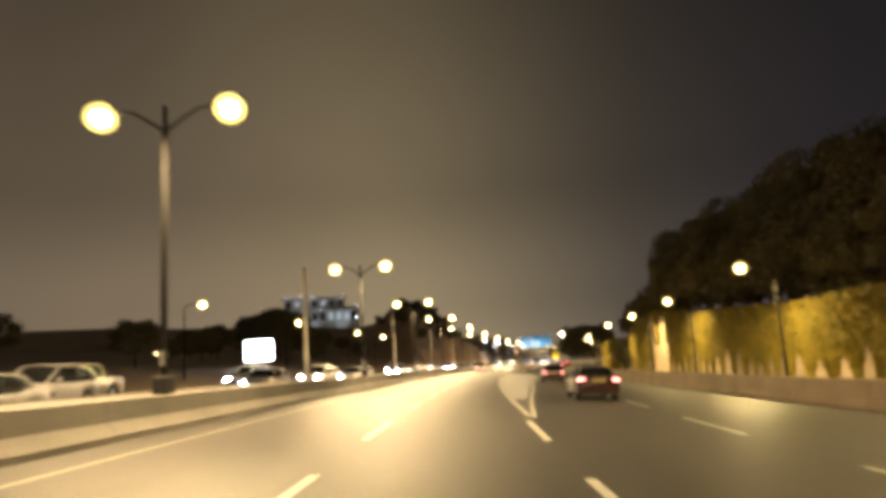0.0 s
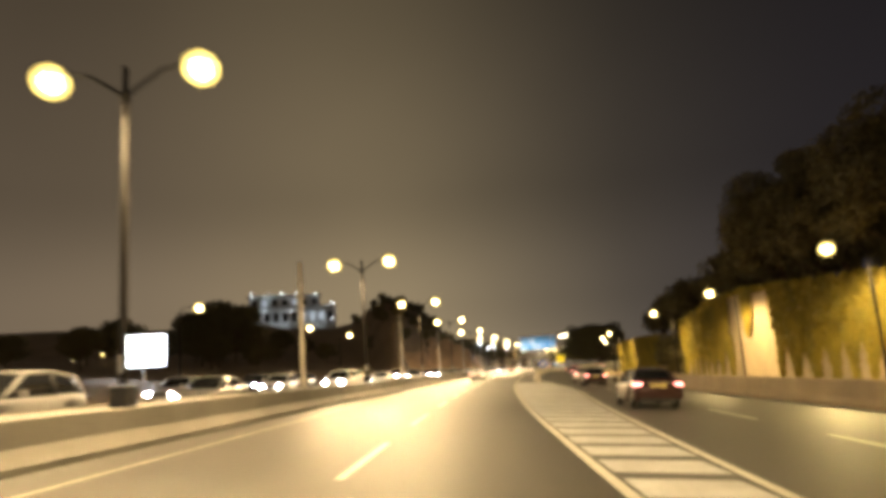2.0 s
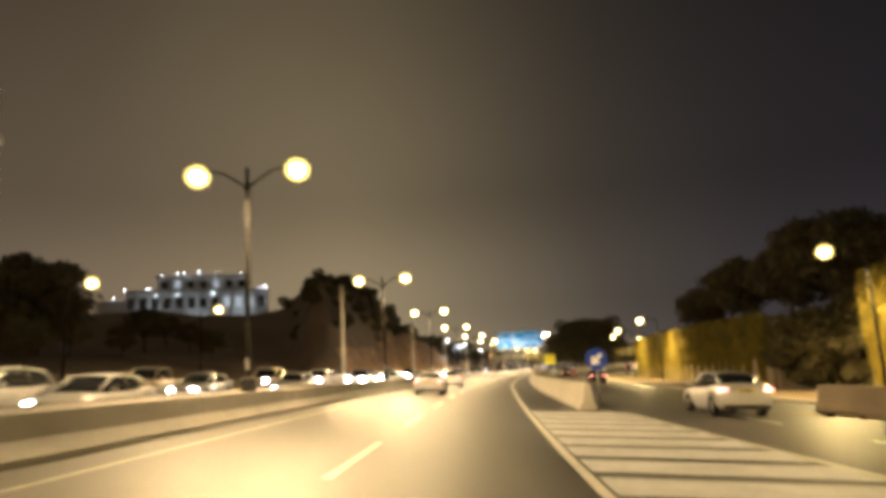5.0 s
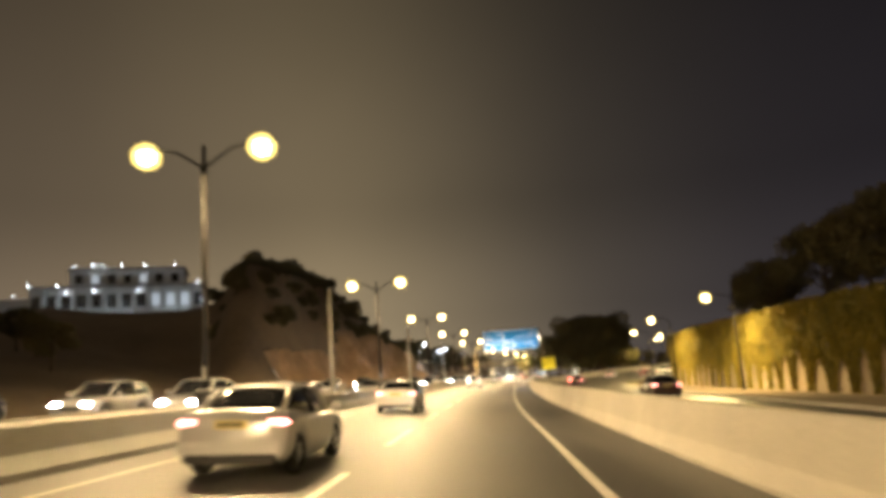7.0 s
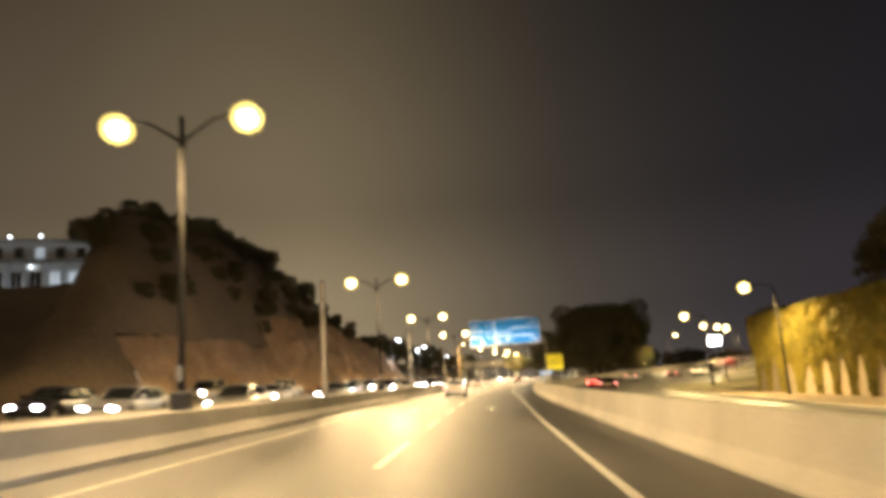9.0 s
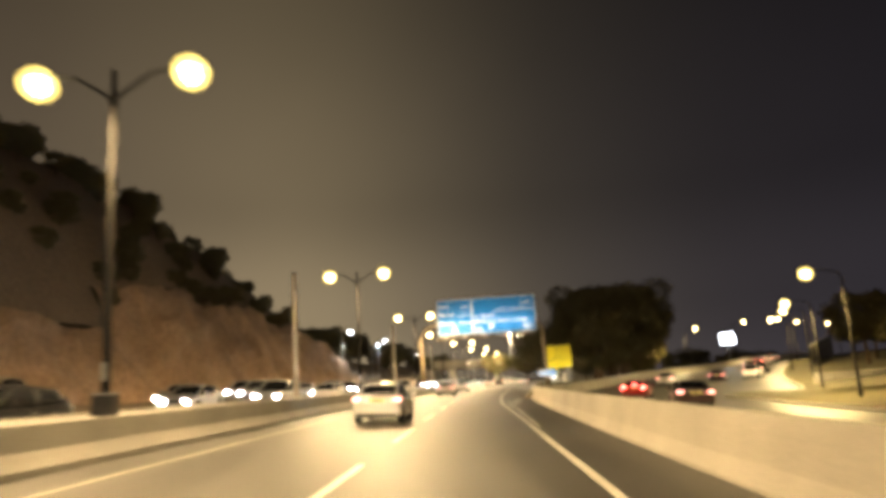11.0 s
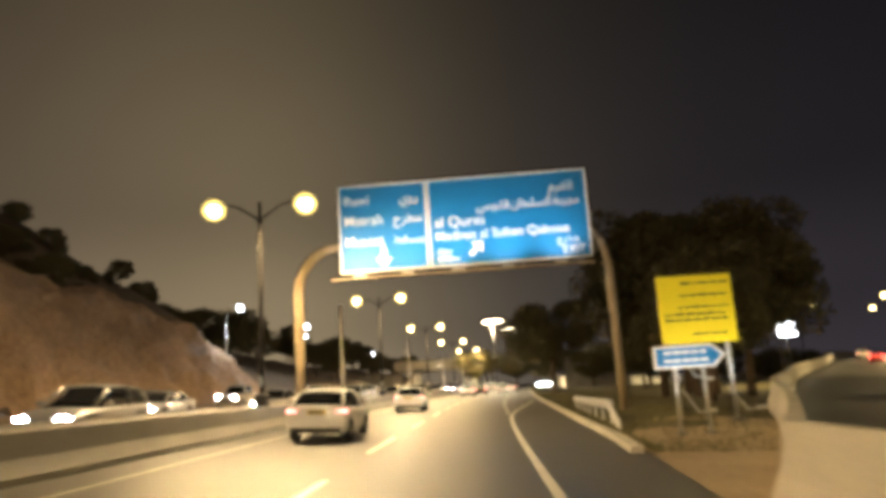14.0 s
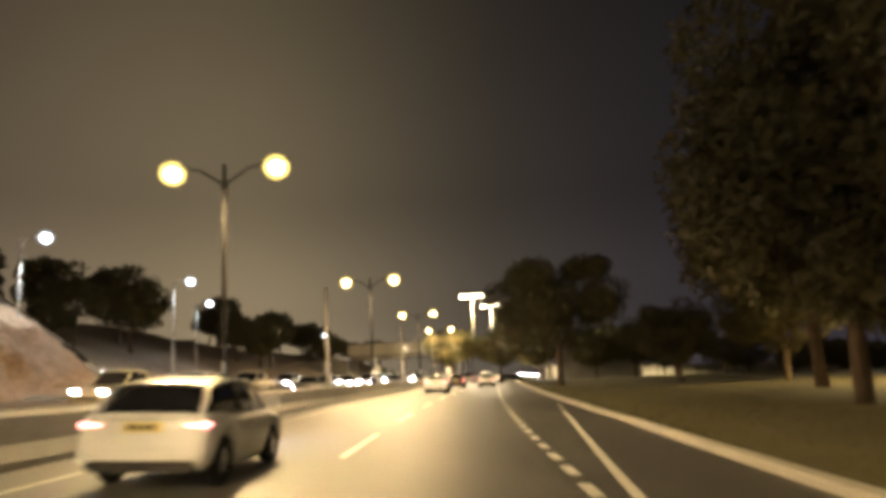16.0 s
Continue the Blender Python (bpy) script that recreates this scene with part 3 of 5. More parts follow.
MEDIAN_TOP = 0.83
LAMPS = [-42.0, -11.6, 18.7, 50.6, 80.9, 109.9, 140.2, 172.0, 204.0, 235.4, 267.4, 297.7, 327.0, 357.5, 388.0, 418.5, 449.0, 479.5, 510.0]
first_lamp = double_lamp()
first_lamp.matrix_basis = at_pose(LAMPS[0], -7.95, MEDIAN_TOP)
for s in LAMPS[1:]:
    copy_thing(first_lamp, at_pose(s, -7.95, MEDIAN_TOP))
for s in LAMPS:
    if s < 430:
        for dx in (-1.8, 1.8):
            lamp_light("street_lamp_light", at(s, -7.95 + dx, MEDIAN_TOP + 7.3), MEDIAN_W)
            side_beams(at(s, -7.95 + dx, MEDIAN_TOP + 7.3), line_turn(s), 0.33 * dx, BEAM_W)


def plain_pole():
    top = new("banner_pole")
    part("shaft", tube(bmesh.new(), [(0, 0, 0), (0, 0, 2), (0, 0, 5.5)], [0.13, 0.12, 0.1], 12), M_POLE, top, smooth=True)
    part("collar", tube(bmesh.new(), [(0, 0, 4.55), (0, 0, 4.6), (0, 0, 4.72), (0, 0, 4.77)], [0.1, 0.15, 0.15, 0.1], 12), M_POLE, top, smooth=True)
    part("base_plate", box(bmesh.new(), -0.2, 0.2, -0.2, 0.2, 0, 0.05, 0.012), M_GALV, top)
    part("cap", tube(bmesh.new(), [(0, 0, 5.5), (0, 0, 5.54), (0, 0, 5.6)], [0.115, 0.115, 0.03], 12), M_GALV, top, smooth=True)
    return tagged(top, "plain pale steel banner pole on the concrete median", "pole", "median banner poles")


bp = plain_pole()
POLE_GAP = {50.6: 15.3, 140.2: 16.6, 267.4: 15.3, 297.7: 15.4}
bp.matrix_basis = at_pose(LAMPS[0] + 15.8, -7.95, MEDIAN_TOP)
for s in LAMPS[1:-1]:
    copy_thing(bp, at_pose(s + POLE_GAP.get(s, 15.8), -7.95, MEDIAN_TOP))


def single_lamp(name, h, arm, lens, label, group, steel=None):
    """A pole with one arm towards -x."""
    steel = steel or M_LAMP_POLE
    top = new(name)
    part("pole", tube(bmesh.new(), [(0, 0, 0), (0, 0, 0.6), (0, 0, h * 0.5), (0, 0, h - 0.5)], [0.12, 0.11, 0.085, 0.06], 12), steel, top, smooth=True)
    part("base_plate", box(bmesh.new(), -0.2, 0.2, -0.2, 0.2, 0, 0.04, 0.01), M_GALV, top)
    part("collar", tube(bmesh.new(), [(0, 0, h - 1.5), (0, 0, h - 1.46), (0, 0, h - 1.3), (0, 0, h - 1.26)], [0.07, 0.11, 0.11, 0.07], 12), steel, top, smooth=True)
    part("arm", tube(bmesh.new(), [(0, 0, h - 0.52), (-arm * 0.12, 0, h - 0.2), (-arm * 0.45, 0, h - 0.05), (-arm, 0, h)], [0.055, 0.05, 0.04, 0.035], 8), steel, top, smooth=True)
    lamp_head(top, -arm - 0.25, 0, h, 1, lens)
    return tagged(top, label, "street lamp", group)


ramp_lamp = single_lamp("street_lamp", 8.3, 1.9, M_SODIUM, "tall steel street lamp with one arm and a glowing amber head", "ramp street lamps")
RAMP_LAMPS = [(s, d + 0.4) for s, d in [(-2, 20.4), (24, 20.4), (49.6, 20.4), (76.5, 21.5), (101.5, 21.7), (125.8, 21.0), (182, 20.7), (208, 20.9), (234, 22.6)]]
ramp_lamp.matrix_basis = at_pose(*RAMP_LAMPS[0])
for s, d in RAMP_LAMPS[1:]:
    copy_thing(ramp_lamp, at_pose(s, d))
for s, d in RAMP_LAMPS:
    lamp_light("street_lamp_light", at(s, d - 2.1, 7.5), RAMP_W if s < 180 else BEND_W, (1.0, 0.70, 0.27))
for x, y, z, turn, k in ((48.8, 252.5, 0.5, -25, 1.0), (57.5, 268, 1.3, -28, 1.0), (71, 295, 2.5, -30, 1.0), (98.5, 340, 4.4, -32, 1.25), (98.8, 368, 5.3, 148, 1.25), (125.5, 378, 6.5, -32, 1.25), (66, 322, 2.6, 145, 1.0), (146, 396, 7.4, -35, 1.25)):
    z += drop(x, y)
    copy_thing(ramp_lamp, pose(x, y, z, 0, 0, turn) @ Matrix.Scale(k, 4))
    if y < 345:
        lamp_light("street_lamp_light", (x - 1.9, y + 0.5, z + 7.5), BEND_W, (1.0, 0.72, 0.3))

white_lamp = single_lamp("street_lamp", 9.8, 1.3, M_WHITE_LAMP, "slim street lamp with one arm and a glowing white head", "white street lamps", M_POLE)
W_LAMPS = [(333.5, -26.8, 180), (318, -29.8, 180), (352, -33, 180), (383, -34.5, 180), (420, -37, 180)]
for i, (s, d, turn) in enumerate(W_LAMPS):
    if i == 0:
        white_lamp.matrix_basis = at_pose(s, d, 0, turn)
    else:
        copy_thing(white_lamp, at_pose(s, d, 0, turn) @ Matrix.Scale(1.1 if s == 318 else 1.0, 4))
    if i < 4:
        lamp_light("street_lamp_light", at(s, d + 1.4, 9.3), 600, (0.85, 0.93, 1.0))

verge_lamp = single_lamp("street_lamp", 7.6, 1.6, M_SODIUM, "steel street lamp with one arm beyond the oncoming carriageway", "far side street lamps")
VERGE_LAMPS = (5.0, 36.0, 67.0, 98.0, 132.0, 153.5)
for i, s in enumerate(VERGE_LAMPS):
    if i == 0:
        verge_lamp.matrix_basis = at_pose(s, -28.7, 0.1, 180)
    else:
        copy_thing(verge_lamp, at_pose(s, -28.7, 0.1, 180))
for x, y, z, k in ((-87.6, 185, 4.4, 0.75), (-73.3, 170, 4.0, 0.75)):
    copy_thing(verge_lamp, pose(x, y, z, 0, 0, 180) @ Matrix.Scale(k, 4))
copy_thing(white_lamp, pose(-106.5, 265, 11.5, 0, 0, 180))

# ---------------------------------------------------------------- sign gantry
def lettering(text, x, y, z, size, mat, parent, name="lettering", spread=0.0):
    cu = bpy.data.curves.new(name, "FONT")
    cu.body, cu.size, cu.extrude, cu.offset = text, size, 0.004, spread
    tmp = bpy.data.objects.new(name, cu)
    scene.collection.objects.link(tmp)
    dg = bpy.context.evaluated_depsgraph_get()
    me = bpy.data.meshes.new_from_object(tmp.evaluated_get(dg))
    bpy.data.objects.remove(tmp)
    me.materials.clear()
    me.materials.append(mat)
    ob = new(name, me)
    ob.parent = parent
    ob.matrix_basis = pose(x, y, z, 90, 0, 0)
    return ob


def slanted_arrow(cx, cz, size, turn, y):
    bm = bmesh.new()
    pts = [(-0.13, -0.5), (0.13, -0.5), (0.13, 0.02), (0.42, 0.02), (0, 0.52), (-0.42, 0.02), (-0.13, 0.02)]
    c, s = math.cos(radians(turn)), math.sin(radians(turn))
    f = [bm.verts.new((cx + (c * a + s * b) * size, y - 0.006, cz + (-s * a + c * b) * size)) for a, b in pts]
    bm.faces.new(f[:3] + [f[6]])
    bm.faces.new(f[2:7])
    return bm


gantry = new("sign_gantry")
GW0, GW1, GMID, GZ0, GZ1 = -5.86, 5.98, -1.6, 7.05, 11.32
for sx, x0 in ((-1, -7.95), (1, 6.68)):
    pts = [(x0, 0.25, 1.28 if sx < 0 else -0.2), (x0, 0.25, 5.0)] + [(x0 - sx * (2.0 if sx < 0 else 0.9) * (1 - math.cos(a)), 0.25, 6.4 + 2.0 * math.sin(a)) for a in [radians(q) for q in (0, 15, 30, 45, 60, 75, 90)]] + [(sx * 5.6, 0.25, 8.4)]
    part("post", tube(bmesh.new(), pts, [(0.25 if sx < 0 else 0.21) * k for k in (1, 1, 1, 0.96, 0.92, 0.88, 0.84, 0.8, 0.8, 0.8)], 14), M_GANTRY, gantry, "thick curved steel post", True)
    part("foot", box(bmesh.new(), x0 - 0.5, x0 + 0.5, -0.25, 0.75, 1.22 if sx < 0 else -0.3, 1.36 if sx < 0 else -0.12, 0.03), M_CONCRETE, gantry)
for z in (8.4, 10.1):
    part("truss_tube", tube(bmesh.new(), [(-6.0, 0.25, z), (6.0, 0.25, z)], [0.12, 0.12], 10), M_GANTRY, gantry, smooth=True)
for x in frange(-5.4, 5.4, 1.8):
    part("bracket", box(bmesh.new(), x - 0.05, x + 0.05, 0.04, 0.16, GZ0 + 0.1, GZ1 - 0.1, 0.01), M_GALV, gantry)
part("catwalk", box(bmesh.new(), -6.1, 5.9, -1.0, -0.62, GZ0 - 0.42, GZ0 - 0.34, 0.02), M_GANTRY, gantry, "narrow steel shelf under the panels")
for x in frange(-5.4, 5.4, 2.7):
    part("shelf_arm", tube(bmesh.new(), [(x, 0.1, GZ0 + 0.15), (x, -0.3, GZ0 - 0.25), (x, -0.98, GZ0 - 0.36)], [0.03, 0.03, 0.025], 6), M_GALV, gantry, smooth=True)
for x0, x1 in ((GW0, GMID - 0.03), (GMID + 0.03, GW1)):
    pan = part("sign_panel", box(bmesh.new(), x0, x1, -0.02, 0.03, GZ0, GZ1), M_SIGN_BLUE, gantry, "blue direction panel")
    bm = bmesh.new()
    for a, b, c, d in ((x0, x1, GZ0, GZ0 + 0.09), (x0, x1, GZ1 - 0.09, GZ1), (x0, x0 + 0.09, GZ0 + 0.09, GZ1 - 0.09), (x1 - 0.09, x1, GZ0 + 0.09, GZ1 - 0.09)):
        box(bm, a, b, -0.03, -0.021, c, d)
    part("border", bm, M_SIGN_WHITE, pan, "white border")
Y = -0.024
for txt, x, z, sz in (("Ruwi", GW0 + 0.25, 10.35, 0.62), ("Matrah", GW0 + 0.25, 9.35, 0.66), ("Muscat", GW0 + 0.25, 8.35, 0.66), ("al Qurm", GMID + 0.3, 8.95, 0.70), ("Madinat al Sultan Qaboos", GMID + 0.3, 8.32, 0.61), ("After", GMID + 0.35, 7.66, 0.36), ("600m", GMID + 0.35, 7.28, 0.46), ("EXIT", GW1 - 1.35, 7.3, 0.52)):
    lettering(txt, x, Y, z, sz, M_SIGN_WHITE, gantry, spread=0.006)
# the same places in Arabic, letter by letter from left to right
for txt, x, z, sz in (("\ufef1\ufeed\ufead", -2.95, 10.35, 0.62), ("\ufea1\ufeae\ufec4\ufee3", -3.25, 9.35, 0.62), ("\ufec2\ufed8\ufeb4\ufee3", -3.3, 8.35, 0.56), ("\ufee1\ufeae\ufed8\ufedf\ufe8d", 4.2, 10.35, 0.62),
                       ("\ufeb1\ufeee\ufe91\ufe8e\ufed7", 0.75, 9.65, 0.58), ("\ufee5\ufe8e\ufec4\ufee0\ufeb4\ufedf\ufe8d", 2.35, 9.65, 0.58), ("\ufe94\ufee8\ufef3\ufeaa\ufee3", 4.35, 9.65, 0.58), ("\ufe9d\ufeae\ufea8\ufee3", 4.4, 7.85, 0.46)):
    lettering(txt, x, Y, z, sz, M_SIGN_WHITE, gantry, spread=0.006)
part("arrow", slanted_arrow(0.62, 7.85, 0.9, 42, Y), M_SIGN_WHITE, gantry)
part("arrow", slanted_arrow(-3.75, 7.72, 0.95, 180, Y), M_SIGN_WHITE, gantry)
# added lamp boxes on the shelf, housings for the helper lights below
for x in (-4.8, -2.6, -0.3, 2.0, 4.4):
    helper_lamp = part("added_sign_lamp", box(bmesh.new(), x - 0.28, x + 0.28, -0.92, -0.7, GZ0 - 0.338, GZ0 - 0.23, 0.02), M_GALV, gantry, "small added floodlight")
GANTRY = at_pose(273.0, -0.04)
# helper lights on the panels, standing in for headlamp light they throw back
for x in (-4.8, -2.6, -0.3, 2.0, 4.4):
    li = bpy.data.lights.new("added_sign_light", "SPOT")
    li.energy, li.color, li.spot_size, li.spot_blend, li.shadow_soft_size = SIGN_W, (1.0, 0.97, 0.92), radians(142), 1.0, 0.1
    ob = new("added_sign_light", li)
    ob.matrix_basis = GANTRY @ look((x, -1.35, GZ0 - 0.1), (x, 0.0, GZ0 + 3.3))
gantry.matrix_basis = at_pose(273.0, -0.04)
tagged(gantry, "steel gantry with two blue direction panels on curved posts", "sign gantry")

# ---------------------------------------------------------------- yellow board, and a blue arrow board a few steps before it
def yellow_board():
    top = new("roadside_sign")
    part("panel", box(bmesh.new(), -1.24, 1.24, -0.03, 0.03, 2.68, 4.92, 0.01), M_SIGN_YELLOW, top, "yellow notice panel")
    r = random.Random(2)
    for z, x0, x1 in ((4.62, -0.45, 1.1), (4.22, -0.5, 1.05), (3.83, -0.6, 1.05), (3.6, -1.08, 1.0), (3.42, -1.08, 1.0), (2.95, -0.2, 0.9)):
        u = x0
        while u < x1 - 0.05:
            w = r.uniform(0.14, 0.34)
            part("script_bar", box(bmesh.new(), u, min(u + w, x1), -0.04, -0.031, z, z + r.uniform(0.04, 0.075)), M_DARK, top)
            u += w + 0.06
    for x in (-0.9, 0.9):
        part("leg", tube(bmesh.new(), [(x, 0.1, 0), (x, 0.1, 4.7)], [0.06, 0.06], 10), M_GALV, top, smooth=True)
        part("footing", box(bmesh.new(), x - 0.2, x + 0.2, -0.1, 0.3, 0, 0.25, 0.03), M_CONCRETE, top)
    # two added floodlights, in place of headlamp light thrown back by the sheeting
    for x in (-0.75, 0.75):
        part("added_flood_arm", tube(bmesh.new(), [(x, 0.1, 1.2), (x, -1.2, 0.55), (x, -2.2, 0.6)], [0.03, 0.03, 0.025], 6), M_GALV, top, smooth=True)
        part("floodlight", box(bmesh.new(), x - 0.16, x + 0.16, -2.3, -2.1, 0.58, 0.70, 0.02), M_GALV, top, "small added floodlight")
    return tagged(top, "square yellow notice board on two steel legs", "road sign")


yb = yellow_board()
yb.matrix_basis = at_pose(264.2, 7.6, 0.13, 3)
# helper lights that brighten the yellow panel; the place has no such lamps
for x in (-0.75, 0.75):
    li = bpy.data.lights.new("added_board_light", "SPOT")
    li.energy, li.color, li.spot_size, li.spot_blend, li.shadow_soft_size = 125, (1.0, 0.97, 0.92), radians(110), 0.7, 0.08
    new("added_board_light", li).matrix_basis = yb.matrix_basis @ look((x, -2.3, 0.75), (x * 0.8, 0.0, 3.9))

# round blue sign on the barrier nose
def arrow_sign():
    top = new("arrow_sign")
    r = random.Random(6)
    bm = bmesh.new()
    fa = bm.faces.new([bm.verts.new((x, -0.03, z)) for x, z in ((-1.0, 1.86), (0.64, 1.86), (0.98, 2.17), (0.64, 2.48), (-1.0, 2.48))])
    e = bmesh.ops.extrude_face_region(bm, geom=[fa])
    bmesh.ops.translate(bm, vec=(0, 0.05, 0), verts=[v for v in e["geom"] if isinstance(v, bmesh.types.BMVert)])
    board = part("arrow_board", bm, M_SIGN_WHITE, top, "white-edged arrow board")
    bm = bmesh.new()
    bm.faces.new([bm.verts.new((x, -0.036, z)) for x, z in ((-0.93, 1.93), (0.6, 1.93), (0.86, 2.17), (0.6, 2.41), (-0.93, 2.41))])
    part("arrow_field", bm, M_SIGN_BLUE, board, "blue arrow field")
    for z in (2.24, 2.02):
        for k in range(5):
            part("script_bar", box(bmesh.new(), -0.72 + 0.25 * k, -0.55 + 0.25 * k + 0.06 * r.random(), -0.043, -0.037, z, z + 0.09), M_SIGN_WHITE, board)
    for x in (-0.45, 0.35):
        part("leg", tube(bmesh.new(), [(x, 0.08, -0.2), (x, 0.08, 2.4)], [0.045, 0.045], 10), M_GALV, top, smooth=True)
        part("footing", box(bmesh.new(), x - 0.16, x + 0.16, -0.06, 0.22, -0.2, 0.16, 0.03), M_CONCRETE, top)
    # another added floodlight, only there to brighten the arrow board
    part("added_flood_arm", tube(bmesh.new(), [(-0.05, 0.08, 1.95), (-0.05, -0.4, 1.62), (-0.05, -1.35, 1.58)], [0.025, 0.025, 0.02], 6), M_GALV, top, smooth=True)
    part("floodlight", box(bmesh.new(), -0.17, 0.07, -1.45, -1.3, 1.52, 1.6, 0.015), M_GALV, top, "small added floodlight")
    return tagged(top, "blue arrow sign with white edge on two steel legs", "road sign")


ar = arrow_sign()
ar.matrix_basis = at_pose(260.4, 6.08, 0.07, 3)
# helper light for the arrow board, without a real source
li = bpy.data.lights.new("added_arrow_light", "SPOT")
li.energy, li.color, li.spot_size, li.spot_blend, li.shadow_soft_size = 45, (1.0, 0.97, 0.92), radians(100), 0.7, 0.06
new("added_arrow_light", li).matrix_basis = ar.matrix_basis @ look((-0.05, -1.5, 1.66), (-0.05, 0.0, 2.2))


def keep_left():
    top = new("traffic_sign")
    part("post", tube(bmesh.new(), [(0, 0.05, 0), (0, 0.05, 2.4)], [0.04, 0.04], 10), M_GALV, top, smooth=True)
    bm = bmesh.new()
    bmesh.ops.create_cone(bm, cap_ends=True, segments=32, radius1=0.45, radius2=0.45, depth=0.02, matrix=pose(0, 0, 1.98, 90))
    d = part("disc", bm, M_SIGN_ROYAL, top, "round blue disc")
    part("arrow", slanted_arrow(0, 1.98, 0.6, 225, -0.014), M_SIGN_WHITE, d, "white arrow")
    return tagged(top, "round blue arrow sign on a post at the barrier nose", "traffic sign")


keep_left().matrix_basis = at_pose(115.5, 4.78)

# ---------------------------------------------------------------- vegetation
def leaf_cloud(name, centres, sizes, mat, rng, droop=0.0):
    """Many small bent leaves, one mesh; droop makes them hang."""
    n = len(centres)
    c = np.asarray(centres, float)
    sz = np.asarray(sizes, float)[:, None]
    a = rng.normal(size=(n, 3))
    a[:, 2] -= droop
    a /= np.linalg.norm(a, axis=1)[:, None]
    b = np.cross(a, rng.normal(size=(n, 3)))
    b /= np.linalg.norm(b, axis=1)[:, None] + 1e-9
    nn = np.cross(a, b)
    v = np.stack([c - a * sz, c - b * sz * 0.45 + nn * sz * 0.12, c + a * sz, c + b * sz * 0.45 + nn * sz * 0.12], 1).reshape(-1, 3)
    me = bpy.data.meshes.new(name)
    me.vertices.add(4 * n)
    me.vertices.foreach_set("co", v.ravel())
    me.loops.add(6 * n)
    i = np.arange(n)[:, None] * 4
    me.loops.foreach_set("vertex_index", (i + np.array([[0, 1, 2, 0, 2, 3]])).ravel())
    me.polygons.add(2 * n)
    me.polygons.foreach_set("loop_start", np.arange(2 * n) * 3)
    me.materials.append(mat)
    me.update(calc_edges=True)
    me.validate()
    return me


def tree_meshes(seed, h, r, leaves):
    """Trunk with limbs, and a crown of leaf clumps with gaps, for a tree of that height and crown radius."""
    rng = np.random.default_rng(seed)
    bm = bmesh.new()
    lean = rng.uniform(-0.4, 0.4, 2)
    fork = h * rng.uniform(0.22, 0.3)
    tube(bm, [(0, 0, -0.3), (lean[0] * 0.2, lean[1] * 0.2, fork * 0.5), (lean[0] * 0.6, lean[1] * 0.6, fork), (lean[0], lean[1], h * 0.62)], [0.05 * h ** 0.8, 0.042 * h ** 0.8, 0.034 * h ** 0.8, 0.012 * h ** 0.8], 8)
    tips = []
    for k in range(9):
        an = k * 2.4 + rng.uniform(-0.3, 0.3)
        out = r * rng.uniform(0.45, 0.85)
        z1 = h * rng.uniform(0.45, 0.88)
        z0 = fork + (h * 0.6 - fork) * rng.uniform(0, 0.8)
        tip = np.array([math.cos(an) * out, math.sin(an) * out, z1])
        tube(bm, [(lean[0] * 0.6, lean[1] * 0.6, z0), tuple(tip * 0.5 + np.array([0, 0, z0 * 0.5 + 0.1])), tuple(tip)], [0.016 * h ** 0.8, 0.011 * h ** 0.8, 0.004 * h ** 0.8], 6)
        tips.append(tip)
    cl = []
    for k in range(34):
        if k < len(tips):
            c = tips[k]
        else:
            u = rng.normal(size=3)
            u /= np.linalg.norm(u)
            c = np.array([u[0] * r * 0.82, u[1] * r * 0.82, h * 0.66 + u[2] * h * 0.26])
        cl.append((c, r * rng.uniform(0.22, 0.42)))
    pts, sz = [], []
    for c, q in cl:
        m = leaves // len(cl)
        u = rng.normal(size=(m, 3))
        u /= np.linalg.norm(u, axis=1)[:, None]
        rad = q * rng.uniform(0.35, 1.0, m) ** 0.6
        pts.append(c + u * rad[:, None] * np.array([1, 1, 0.75]))
        sz.append(rng.uniform(0.14, 0.34, m) * (0.85 if h > 14 else 1.0))
    return bm, leaf_cloud("crown", np.concatenate(pts), np.concatenate(sz), M_LEAF, rng)


def make_tree(seed, h, r, leaves, label):
    top = new("tree")
    bm, cr = tree_meshes(seed, h, r, leaves)
    part("trunk", bm, M_BARK, top, smooth=True)
    new("crown", cr).parent = top
    return tagged(top, label, "tree", "roadside trees")


tree_a = make_tree(11, 9.0, 4.2, 5200, "broad dark leafy tree above the retaining wall")
tree_b = make_tree(12, 7.5, 3.4, 4200, "dense dark leafy tree above the retaining wall")
tree_c = make_tree(13, 14.5, 7.2, 30000, "large dark spreading tree behind the grass verge")
tree_d = make_tree(14, 12.0, 5.6, 10000, "tall dark leafy tree beside the road")

